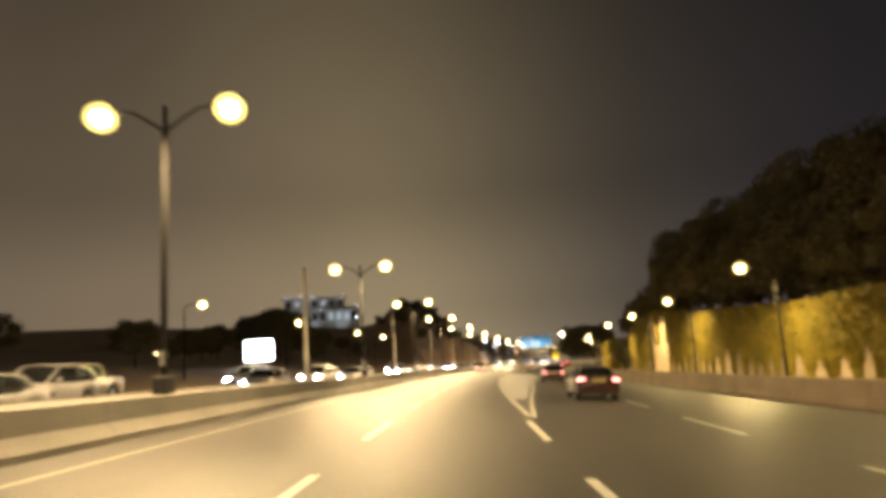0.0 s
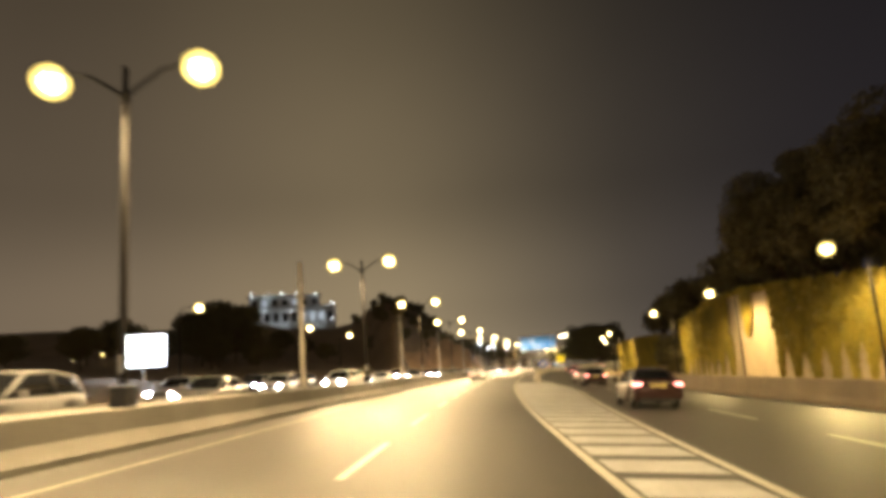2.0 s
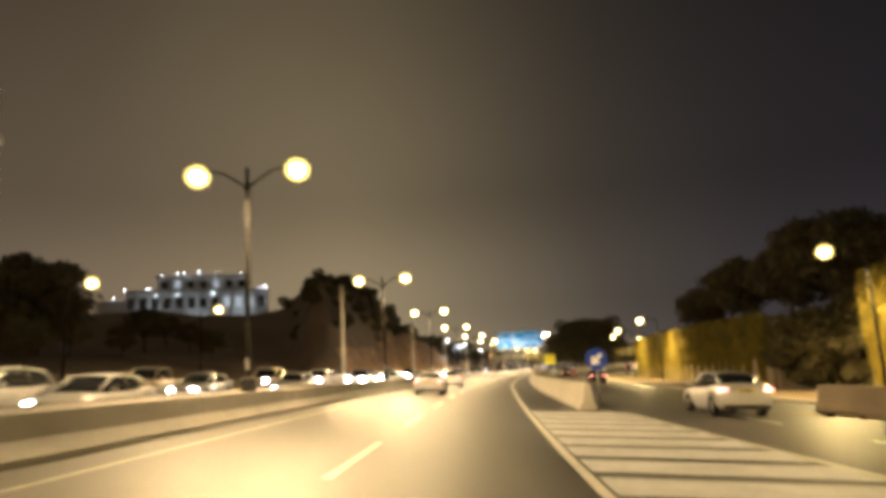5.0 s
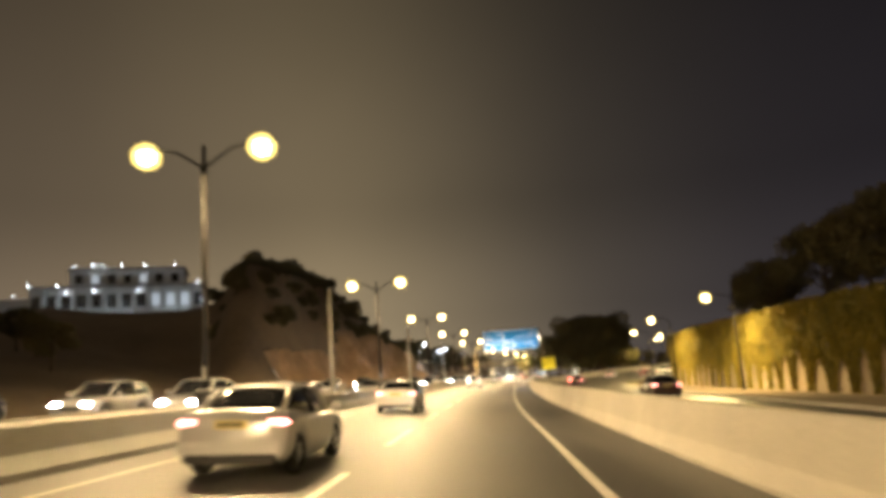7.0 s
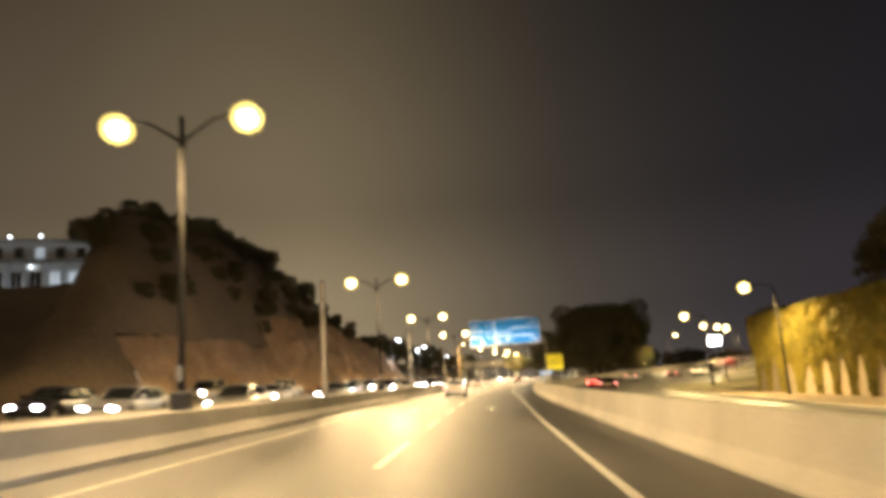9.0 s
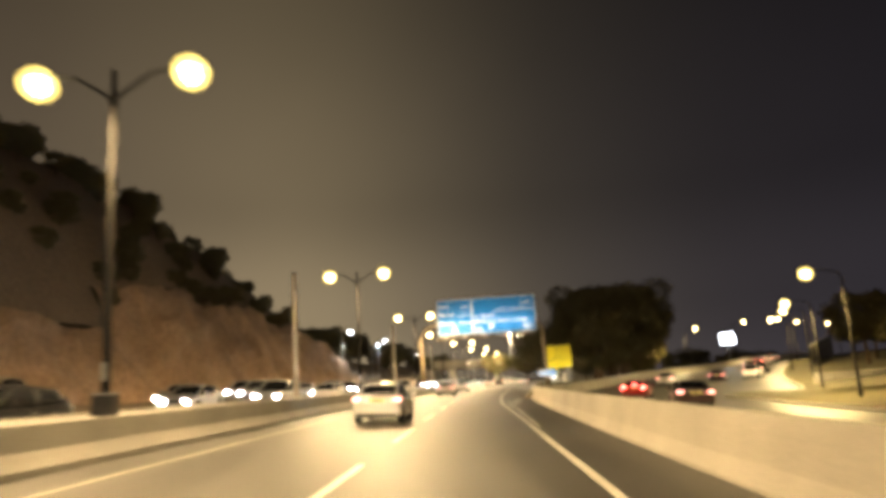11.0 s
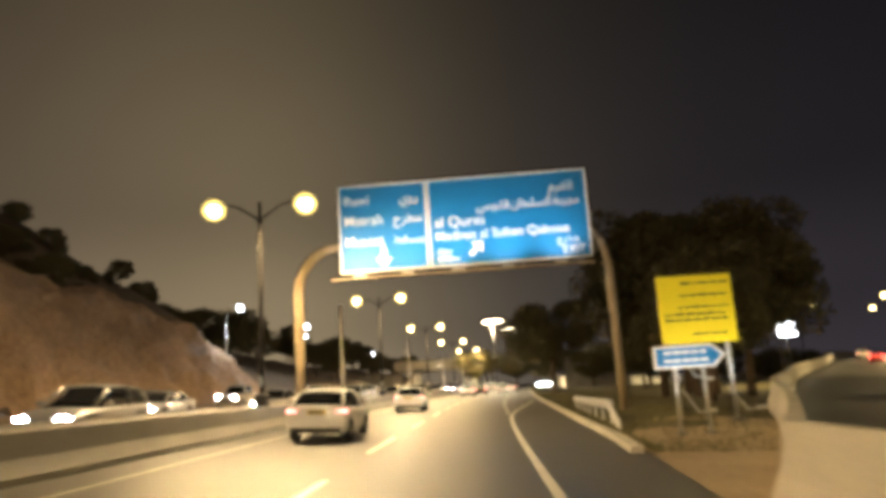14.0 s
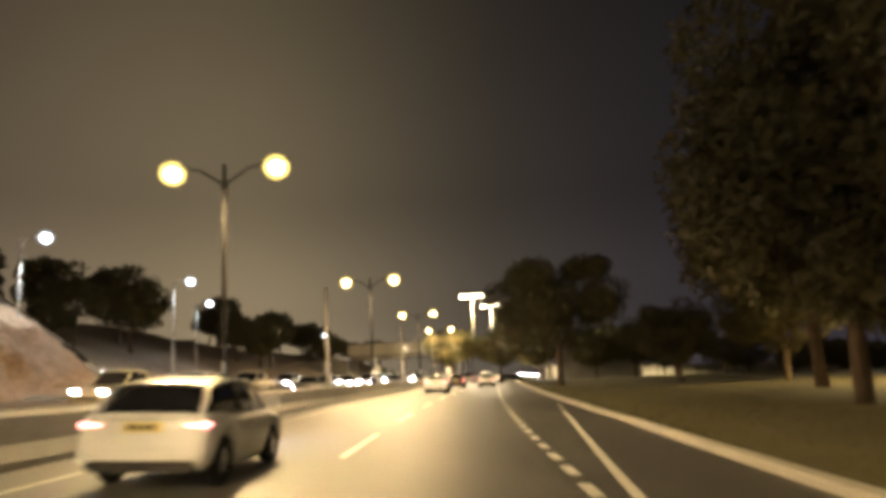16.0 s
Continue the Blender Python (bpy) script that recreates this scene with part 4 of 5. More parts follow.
# ---------------------------------------------------------------- right-hand retaining wall with hanging plants
WALL_A = [(-30, 5.4), (55, 5.6), (80, 6.8), (105, 8.4), (116, 8.3), (127, 7.35), (131.5, 7.15)]
WALL_B = [(148, 6.0), (170, 6.4), (200, 6.5), (221, 6.3)]
WD = 23.6
upper = new("wall_right")
tagged(upper, "tall tan retaining wall overgrown with hanging plants", "retaining wall", kind="structure")
for tab in (WALL_A, WALL_B):
    a, b = tab[0][0], tab[-1][0]
    n = int((b - a) / 4)
    for k in range(n):
        s0, s1 = a + (b - a) * k / n + 0.01, a + (b - a) * (k + 1) / n - 0.01
        h0, h1 = lerp_table(tab, s0), lerp_table(tab, s1)
        vs = []
        for s, h in ((s0, h0), (s1, h1)):
            for d, z in ((0, -0.1), (0.25, h), (1.0, h), (1.0, -0.1)):
                vs.append(at(s, WD + d, z))
        fs = [(0, 1, 5, 4), (1, 2, 6, 5), (2, 3, 7, 6), (0, 3, 2, 1), (4, 5, 6, 7)]
        piece("wall_panel", mesh_of("wall_panel", vs, fs, M_WALL), upper)
        cvs = []
        for s, h in ((s0, h0), (s1, h1)):
            for d, z in ((0.12, h), (0.12, h + 0.14), (1.05, h + 0.14), (1.05, h)):
                cvs.append(at(s, WD + d, z))
        piece("coping", mesh_of("coping", cvs, [(0, 1, 5, 4), (1, 2, 6, 5), (2, 3, 7, 6), (0, 3, 2, 1), (4, 5, 6, 7), (0, 4, 7, 3)], M_CONCRETE), upper)
# end walls returning away from the road
for s, h in ((131.5, 7.15), (148.0, 6.0), (221.0, 6.3)):
    bm = bmesh.new()
    box(bm, 0, 26, -0.3, 0.3, -1.6, h, 0.03)
    o = part("return_wall", bm, M_WALL, upper)
    o.matrix_basis = at_pose(s + (0.32 if s != 148.0 else -0.32), WD + 0.3)
# ground behind the wall
for tab in (WALL_A, WALL_B):
    ss = frange(tab[0][0], tab[-1][0], 5)
    vs, fs = [], []
    for s in ss:
        h = lerp_table(tab, s) - 0.1
        vs += [at(s, WD + 0.95, h), at(s, WD + 8, h + 0.8), at(s, WD + 60, h + 2.0), at(s, WD + 60, -1)]
    for i in range(len(ss) - 1):
        for k in range(3):
            q = i * 4 + k
            fs.append((q, q + 1, q + 5, q + 4))
    tagged(new("terrace_ground", mesh_of("terrace_ground", vs, fs, M_GROUND)), "dark planted ground above the retaining wall", "ground", kind="structure")

rngv = np.random.default_rng(5)
pts, szs = [], []
for tab, dens in ((WALL_A, 105), (WALL_B, 105)):
    a, b = max(tab[0][0], 8), tab[-1][0]
    n = int((b - a) * 6.5 * dens)
    ss = rngv.uniform(a, b, n)
    zz = rngv.uniform(0, 1, n)
    for s, q in zip(ss, zz):
        h = lerp_table(tab, s) + 0.35
        z = q * h
        u = abs((s / 2.9 + 0.22 * math.sin(s * 0.31)) % 1.0 - 0.5) * 2
        bare = (2.3 if s < 62 else 2.9) + 0.5 * math.sin(s * 0.47)
        if z < bare and (1 - u) > 0.36 + 0.64 * (z / bare) ** 2.2:
            continue
        gap = noise.noise(Vector((s * 0.22, 0.05 * z, 7.0)))
        if 97 < s < 109 and gap > -0.15 and z < h - 0.5:
            continue
        bulge = 0.15 + 0.45 * (0.5 + 0.5 * noise.noise(Vector((s * 0.35, z * 0.12, 2.0)))) + rngv.uniform(-0.12, 0.12)
        bulge *= 0.3 if z < bare + 0.4 else 0.3 + 0.7 * min(1.0, (z - bare - 0.4) / 1.2)
        p = at(s, WD + 0.25 * z / h - bulge, z)
        pts.append((p.x, p.y, p.z))
        szs.append(rngv.uniform(0.12, 0.26))
hp = new("hanging_plants", leaf_cloud("hanging_plants", pts, szs, M_CURTAIN, rngv, 3.0))
tagged(hp, "yellow-green creepers hanging down the retaining wall", "hanging plants", kind="stuff")

for i, s in enumerate(frange(6, 124, 5.4)):
    rr = random.Random(i)
    d = WD + rr.uniform(3.0, 6.0)
    z = lerp_table(WALL_A, s) - 1.6
    copy_thing((tree_a, tree_b)[i % 2], at_pose(s, d, z, rr.uniform(0, 360)) @ Matrix.Scale(rr.uniform(0.85, 1.15), 4))
    if i % 2 == 0 and s < 118:
        copy_thing(tree_a, at_pose(s + 2, d + 7, z + 0.5, rr.uniform(0, 360)) @ Matrix.Scale(rr.uniform(1.15, 1.45), 4))
for i, s in enumerate(frange(44, 119, 9.4)):
    rr = random.Random(60 + i)
    copy_thing(tree_c, at_pose(s, WD + rr.uniform(9.0, 12.0), lerp_table(WALL_A, s) - 1.2, rr.uniform(0, 360)) @ Matrix.Scale(rr.uniform(0.88, 1.08), 4))
tree_a.matrix_basis = at_pose(136, WD + 5.5, -1.0)
tree_b.matrix_basis = at_pose(140, WD + 3.0, -1.8)
for i, (s, d, z, k) in enumerate(((134.5, 2.8, -2.2, 0.9), (143, 2.0, -2.6, 1.0), (146, 4.0, -2.4, 1.1), (138, 9.0, -1.5, 1.3), (144, 9.0, -2.0, 1.35), (150, 7.0, 4.6, 1.2), (159, 7.5, 4.8, 1.25), (172, 7.0, 4.8, 1.1))):
    copy_thing((tree_b, tree_a)[i % 2], at_pose(s, WD + d, z, s * 11) @ Matrix.Scale(k, 4))
for s, d, k in ((133, 9, 1.1), (142, 6, 0.9), (145, 12, 1.2), (152, 11, 1.0), (166, 9, 0.95), (180, 8, 1.0), (192, 10, 1.1), (205, 9, 0.95), (214, 11, 0.9)):
    copy_thing(tree_a, at_pose(s, WD + d, 0 if s < 148 else 6.2, s * 7) @ Matrix.Scale(k, 4))

# trees on the right past the sign gantry
tree_c.matrix_basis = at_pose(352, 8.0, 0)
tree_d.matrix_basis = at_pose(292, 19, 0.3)
for i, (s, d, k) in enumerate(((303, 14, 1.05), (300, 16, 1.3), (320, 20, 1.3), (306, 19, 1.35), (311, 18, 1.3), (338, 25, 0.85), (286, 13, 0.75), (362, 22, 0.75), (380, 26, 1.0), (402, 24, 0.8), (425, 20, 0.9))):
    copy_thing((tree_d, tree_c)[i % 2], at_pose(s, d + 1.5, 0.3, i * 67) @ Matrix.Scale(k * (1.0 if i % 2 == 0 else 0.85), 4))
for x, y, k in ((46, 303, 0.85), (41, 297, 0.7)):
    copy_thing(tree_d, pose(x, y, drop(x, y) + 0.6, 0, 0, x * 5) @ Matrix.Scale(k, 4))
# far belt of trees behind the ramp
for i in range(16):
    rr = random.Random(40 + i)
    x = 40 + i * 9
    copy_thing(tree_d, pose(x, 395 + i * 3.5 + rr.uniform(-8, 8), drop(x, 400), 0, 0, rr.uniform(0, 360)) @ Matrix.Scale(rr.uniform(0.75, 1.05), 4))

# ---------------------------------------------------------------- hill on the left with its rock cut
RIDGE = [(-40, 1.5), (100, 2.0), (150, 3.0), (180, 4.5), (208, 6.0), (222, 10.0), (235, 14.5), (248, 18.0), (262, 18.5), (285, 16.5), (303, 13.0), (320, 10.0), (345, 8.0), (400, 7.0), (520, 6.0)]

KNOLL = [(195, 18.0), (215, 19.5), (232, 20.5), (252, 20.5), (270, 19.0), (298, 15.5), (320, 10.0), (345, 0.0)]


def hill(s, d):
    e = -d - 24.0
    r = lerp_table(RIDGE, s)
    cut = lerp_table([(200, 0.0), (228, 0.3), (255, 0.42), (285, 0.55), (303, 0.7), (318, 0.5), (330, 0.0)], s)
    if e <= 0:
        h = 0.0
    elif e < 3:
        h = 0.12 * e * (1 - cut) * 0.6 + 0.15
    elif e < 9:
        h = 0.3 + cut * r * min(1.0, ((e - 3) / 4.5)) ** 0.8 + (1 - cut) * r * 0.25 * (e - 3) / 6
    else:
        base = 0.3 + cut * r + (1 - cut) * r * 0.25
        h = base + (r - base) * min(1.0, (e - 9) / 18.0)
    far = max(0.0, min(1.0, (e - 24) / 16.0)) * max(0.0, min(1.0, (s - 205) / 50.0)) * max(0.0, 1 - max(0, s - 330) / 60)
    h = h * (1 - far) + lerp_table([(40, 12.0), (62, 15.0)], e) * far
    # the steep knoll over the rock cut
    u = max(0.0, min(1.0, (s - 123 + 2.14 * d) / 20.0))
    h = max(h, lerp_table(KNOLL, s) * lerp_table([(3, 0.0), (8, 0.5), (13, 1.0), (24, 1.0), (45, 0.6), (60, 0.0)], e) * u * u * (3 - 2 * u))
    return h + 1.1 * noise.fractal(Vector((s * 0.09, d * 0.09, 0.5)), 1.0, 2.0, 4) * min(1, max(0, e) / 5) * (0.25 + 0.06 * r)


ss = frange(-40, 520, 4)
ds = [-21.5, -24, -25.5, -27, -28, -29, -30, -31, -32, -33, -35, -37.5, -41, -45, -50, -56, -64, -74, -86, -100, -120, -150, -190]
vs, rockf, softf = [], [], []
for s in ss:
    for d in ds:
        p = at(s, d)
        vs.append((p.x, p.y, p.z + hill(s, d) - 0.03))
nd = len(ds)
for i in range(len(ss) - 1):
    for j in range(nd - 1):
        a = i * nd + j
        f = (a, a + nd, a + nd + 1, a + 1)
        (rockf if 205 < ss[i] < 326 and 2 <= j < (8 if ss[i] > 240 else 6) else softf).append(f)
tagged(new("hillside", mesh_of("hillside", vs, softf, M_GROUND, True)), "dark dry hillside beside the oncoming carriageway", "hill", kind="structure")
rock = mesh_of("rock_cut", vs, rockf, M_ROCK, False)
rk = tagged(new("rock_cut", rock), "rough tan rock face cut into the hillside", "rock face", kind="structure")
sub = rk.modifiers.new("sub", "SUBSURF")
sub.subdivision_type, sub.levels, sub.render_levels = "SIMPLE", 2, 2
tx = bpy.data.textures.new("rock_relief", "CLOUDS")
tx.noise_scale, tx.noise_depth = 3.0, 6
dp = rk.modifiers.new("relief", "DISPLACE")
dp.texture, dp.strength, dp.mid_level, dp.texture_coords = tx, 2.3, 0.5, "GLOBAL"
def bare_slope(s, d):
    """The slope below the white building, where only rock and earth show."""
    p = at(s, d)
    u = (p.y - 125) / 167
    return u < 0.97 and abs(p.x - (4 - 74 * u)) < 20 * max(u, 0.3)


for i in range(42):
    rr = random.Random(100 + i)
    s = rr.uniform(130, 345)
    d = -rr.uniform(36, 62) if s < 300 else -rr.uniform(30, 60)
    if bare_slope(s, d):
        continue
    copy_thing((tree_b, tree_a)[i % 2], at_pose(s, d, hill(s, d) - 0.3, rr.uniform(0, 360)) @ Matrix.Scale(rr.uniform(0.5, 0.85) * (0.5 if s > 208 else 1.0), 4))
for i in range(90):
    rr = random.Random(700 + i)
    s = rr.uniform(214, 322)
    d = -rr.uniform(34, 60)
    if bare_slope(s, d):
        continue
    copy_thing((tree_b, tree_a)[i % 2], at_pose(s, d, hill(s, d) - 0.9, rr.uniform(0, 360)) @ Matrix.Scale(rr.uniform(0.2, 0.34), 4))
for i in range(64):
    rr = random.Random(900 + i)
    s = rr.uniform(206, 292)
    d = -rr.uniform(31.5, 41)
    if s - 126 + 2.14 * d < 6:
        continue
    copy_thing((tree_b, tree_a)[i % 2], at_pose(s, d, hill(s, d) - 1.3, rr.uniform(0, 360)) @ Matrix.Scale(rr.uniform(0.3, 0.46), 4))
for i in range(16):
    rr = random.Random(300 + i)
    s = -10 + i * 11 + rr.uniform(-4, 4)
    d = -rr.uniform(44, 62)
    copy_thing((tree_b, tree_a)[i % 2], at_pose(s, d, hill(s, d) - 0.2, rr.uniform(0, 360)) @ Matrix.Scale(rr.uniform(0.45, 0.75), 4))
for i in range(40):
    rr = random.Random(500 + i)
    s = 322 + i * 4.6
    d = -rr.uniform(34, 54)
    copy_thing((tree_b, tree_a)[i % 2], at_pose(s, d, hill(s, d) - 0.2, rr.uniform(0, 360)) @ Matrix.Scale(rr.uniform(0.65, 1.05), 4))

for x, y, k in ((-44, 164, 1.35), (-49, 171, 1.45), (-54, 176, 1.3), (-60, 186, 1.4)):
    copy_thing(tree_a, pose(x, y, drop(x, y) + 2.2, 0, 0, y * 3) @ Matrix.Scale(k, 4))

# ---------------------------------------------------------------- white building on the hill
def hill_house():
    top = new("hilltop_building")
    part("wall", box(bmesh.new(), -19, 19, -7, 7, -3, 6.2, 0.05), M_FACADE, top)
    part("wall", box(bmesh.new(), -11, 14, -5.5, 6, 6.2, 10.4, 0.05), M_FACADE, top)
    part("wall", box(bmesh.new(), -26, -19.02, -5, 5, -3, 4.2, 0.05), M_FACADE, top)
    part("roof", box(bmesh.new(), -19.4, 19.4, -7.4, 7.4, 6.2, 6.6, 0.04), M_ROOF, top)
    part("roof", box(bmesh.new(), -11.5, 14.5, -6.0, 6.4, 10.4, 10.9, 0.04), M_ROOF, top)
    for k in range(12):
        x = -17.6 + 3.2 * k
        w = part("window", box(bmesh.new(), x - 0.85, x + 0.85, -7.06, -6.9, 1.4, 4.4), M_WINDOW_LIT if k in (8, 9, 10) else M_GLASS, top)
        part("frame", box(bmesh.new(), x - 0.05, x + 0.05, -7.1, -7.061, 1.4, 4.4), M_FACADE, w)
        part("pillar", box(bmesh.new(), x + 1.3, x + 1.9, -7.9, -7.3, -3, 6.2, 0.05), M_FACADE, top)
    for k in range(7):
        x = -9 + 3.5 * k
        part("window", box(bmesh.new(), x - 0.8, x + 0.8, -5.56, -5.4, 7.3, 9.3), M_WINDOW_LIT if k % 3 == 1 else M_GLASS, top)
    for x, z in ((-19, 6.8), (-13, 6.8), (-9.5, 11.1), (-5.5, 11.2), (-3.5, 11.2), (0.5, 11.1), (5.5, 11.1), (12, 11.1), (17.5, 6.8), (19, 6.8), (-22, 4.5), (-11, 5.2), (-5.4, 5.2), (4, 5.2), (18.3, 2.2)):
        bm = bmesh.new()
        bmesh.ops.create_uvsphere(bm, u_segments=8, v_segments=6, radius=0.11, matrix=Matrix.Translation((x, -7.6, z)))
        part("facade_lamp", bm, M_ROOMLIGHT, top, "small white facade lamp")
    part("terrace", box(bmesh.new(), -16, 19, -13, -7.2, -3.4, -2.6, 0.05), M_FACADE, top, "pale front terrace")
    return tagged(top, "long white flat-roofed building lit on a dark hilltop", "building")


hh = hill_house()
hh.matrix_basis = pose(-70, 292, 17.4 + drop(-70, 292), 0, 0, 14)
for x in (-12, 0, 12):
    li = bpy.data.lights.new("facade_floodlight", "SPOT")
    li.energy, li.color, li.spot_size, li.spot_blend, li.shadow_soft_size = 260, (0.75, 0.88, 1.0), radians(110), 0.8, 0.3
    ob = new("facade_floodlight", li)
    ob.matrix_basis = look(hh.matrix_basis @ Vector((x, -14, -1.5)), hh.matrix_basis @ Vector((x, -6, 5)))

# ---------------------------------------------------------------- lit screens
def led_board(w, h, z0, label):
    top = new("led_billboard")
    part("screen", box(bmesh.new(), -w / 2, w / 2, -0.02, 0.05, z0, z0 + h), M_SCREEN, top, "glowing white screen")
    part("cabinet", box(bmesh.new(), -w / 2 - 0.12, w / 2 + 0.12, 0.052, 0.5, z0 - 0.12, z0 + h + 0.12, 0.03), M_DARK, top)
    part("mast", tube(bmesh.new(), [(0, 0.3, -1), (0, 0.3, z0)], [0.2, 0.18], 12), M_GALV, top, smooth=True)
    return tagged(top, label, "billboard")


led_board(4.0, 2.9, 2.0, "bright white LED billboard on a short mast").matrix_basis = pose(-32.5, 103, 0.4 + drop(-32.5, 103), 0, 0, 14)
led_board(3.6, 2.7, 4.4, "small white LED billboard beside the climbing ramp").matrix_basis = pose(101, 376, 6.0 + drop(101, 376), 0, 0, -15)

# ---------------------------------------------------------------- vehicles
def paint(name, rgb, rough=0.3, metal=0.3):
    return material(name, rgb, rough=rough, metal=metal, spread=0.06, big=1.2, fine=40, bump=0, rough_spread=0.05, coat=0.6)


P_MAROON = paint("maroon_paint", (0.045, 0.018, 0.017))
P_SILVER = paint("silver_paint", (0.55, 0.55, 0.57), metal=0.35)
P_WHITE = paint("white_paint", (0.78, 0.79, 0.82), metal=0.0)
P_BLACK = paint("black_paint", (0.012, 0.012, 0.014))
P_RED = paint("red_paint", (0.30, 0.012, 0.012))
P_GREY = paint("grey_paint", (0.34, 0.34, 0.35), metal=0.3)
P_SAND = paint("sand_paint", (0.42, 0.36, 0.27), metal=0.3)
M_PLATE = material("number_plate", (0.75, 0.62, 0.25), rough=0.5, spread=0.05, big=4, fine=30, bump=0)

# stations: way from the rear (0) to the front (1): half width, lowest, top of the lower body
SEDAN = dict(L=4.7, W=0.91, roof=1.45, lower=[(0.0, 0.80, 0.36, 0.86), (0.015, 0.86, 0.30, 1.00), (0.05, 0.895, 0.25, 1.07), (0.17, 0.91, 0.20, 1.06), (0.30, 0.91, 0.19, 0.96), (0.62, 0.91, 0.19, 0.94), (0.74, 0.90, 0.19, 0.93), (0.88, 0.88, 0.20, 0.84), (0.965, 0.84, 0.24, 0.72), (1.0, 0.70, 0.32, 0.58)],
             cabin=[(0.10, 0.70, 1.05, 0.50, 1.07), (0.235, 0.80, 1.0, 0.60, 1.39), (0.42, 0.82, 0.94, 0.62, 1.45), (0.56, 0.82, 0.93, 0.61, 1.42), (0.74, 0.76, 0.92, 0.52, 0.95)])
SUV = dict(L=4.6, W=0.93, roof=1.68, lower=[(0.0, 0.83, 0.42, 0.98), (0.012, 0.89, 0.34, 1.06), (0.05, 0.92, 0.30, 1.10), (0.17, 0.93, 0.25, 1.10), (0.30, 0.93, 0.24, 1.08), (0.62, 0.93, 0.24, 1.06), (0.75, 0.92, 0.24, 1.04), (0.90, 0.90, 0.26, 0.97), (0.97, 0.86, 0.30, 0.86), (1.0, 0.74, 0.38, 0.70)],
           cabin=[(0.02, 0.80, 1.06, 0.62, 1.10), (0.10, 0.83, 1.08, 0.66, 1.58), (0.32, 0.84, 1.07, 0.68, 1.68), (0.54, 0.84, 1.06, 0.66, 1.65), (0.73, 0.80, 1.04, 0.56, 1.07)])
HATCH = dict(L=4.3, W=0.90, roof=1.48, lower=[(0.0, 0.80, 0.38, 0.92), (0.012, 0.86, 0.30, 1.00), (0.05, 0.89, 0.25, 1.02), (0.17, 0.90, 0.20, 1.02), (0.30, 0.90, 0.19, 0.98), (0.62, 0.90, 0.19, 0.95), (0.74, 0.89, 0.19, 0.95), (0.89, 0.87, 0.20, 0.86), (0.965, 0.83, 0.24, 0.74), (1.0, 0.70, 0.32, 0.60)],
             cabin=[(0.03, 0.76, 1.0, 0.60, 1.03), (0.13, 0.80, 1.02, 0.63, 1.38), (0.36, 0.82, 0.98, 0.64, 1.48), (0.54, 0.82, 0.95, 0.62, 1.45), (0.74, 0.76, 0.94, 0.52, 0.97)])
PICKUP = dict(L=5.3, W=0.93, roof=1.80, lower=[(0.0, 0.88, 0.48, 1.08), (0.01, 0.92, 0.42, 1.12), (0.05, 0.93, 0.36, 1.13), (0.17, 0.93, 0.34, 1.13), (0.36, 0.93, 0.32, 1.13), (0.62, 0.93, 0.32, 1.12), (0.75, 0.92, 0.32, 1.10), (0.90, 0.90, 0.34, 1.04), (0.975, 0.87, 0.38, 0.94), (1.0, 0.78, 0.44, 0.78)],
              cabin=[(0.34, 0.82, 1.12, 0.68, 1.15), (0.37, 0.83, 1.12, 0.68, 1.72), (0.50, 0.84, 1.12, 0.69, 1.80), (0.60, 0.84, 1.11, 0.67, 1.76), (0.74, 0.80, 1.09, 0.58, 1.12)])


def loft(rings, close=True):
    bm = bmesh.new()
    rr = [[bm.verts.new(p) for p in r] for r in rings]
    for a, b in zip(rr, rr[1:]):
        n = len(a)
        for k in range(n if close else n - 1):
            bm.faces.new((a[k], a[(k + 1) % n], b[(k + 1) % n], b[k]))
    if close:
        bm.faces.new(rr[0][::-1])
        bm.faces.new(rr[-1])
    return bm


def wheel(parent, x, y, r, side):
    bm = bmesh.new()
    prof = [(0.62 * r, 0.09), (0.93 * r, 0.105), (r, 0.06), (r, -0.06), (0.93 * r, -0.105), (0.62 * r, -0.09)]
    n = 22
    rings = [[(x + side * w, y + q * math.cos(2 * math.pi * k / n), r + q * math.sin(2 * math.pi * k / n)) for q, w in prof] for k in range(n)]
    rings.append(rings[0])
    vs = [[bm.verts.new(p) for p in ring] for ring in rings[:-1]]
    for i in range(n):
        a, b = vs[i], vs[(i + 1) % n]
        for k in range(len(prof)):
            bm.faces.new((a[k], a[(k + 1) % 6], b[(k + 1) % 6], b[k]))
    w = part("wheel", bm, M_RUBBER, parent, smooth=False)
    bm = bmesh.new()
    bmesh.ops.create_cone(bm, cap_ends=True, segments=20, radius1=0.6 * r, radius2=0.6 * r, depth=0.12, matrix=pose(x, y, r, 0, 90, 0))
    for k in range(5):
        an = 2 * math.pi * k / 5
        m = pose(x + side * 0.065, y + 0.3 * r * math.cos(an), r + 0.3 * r * math.sin(an), math.degrees(an), 0, 0)
        bmesh.ops.create_cube(bm, size=1, matrix=m @ Matrix.Diagonal((0.03, 0.55 * r, 0.12 * r, 1)))
    part("rim", bm, M_RIM, w, "alloy rim")
    return w


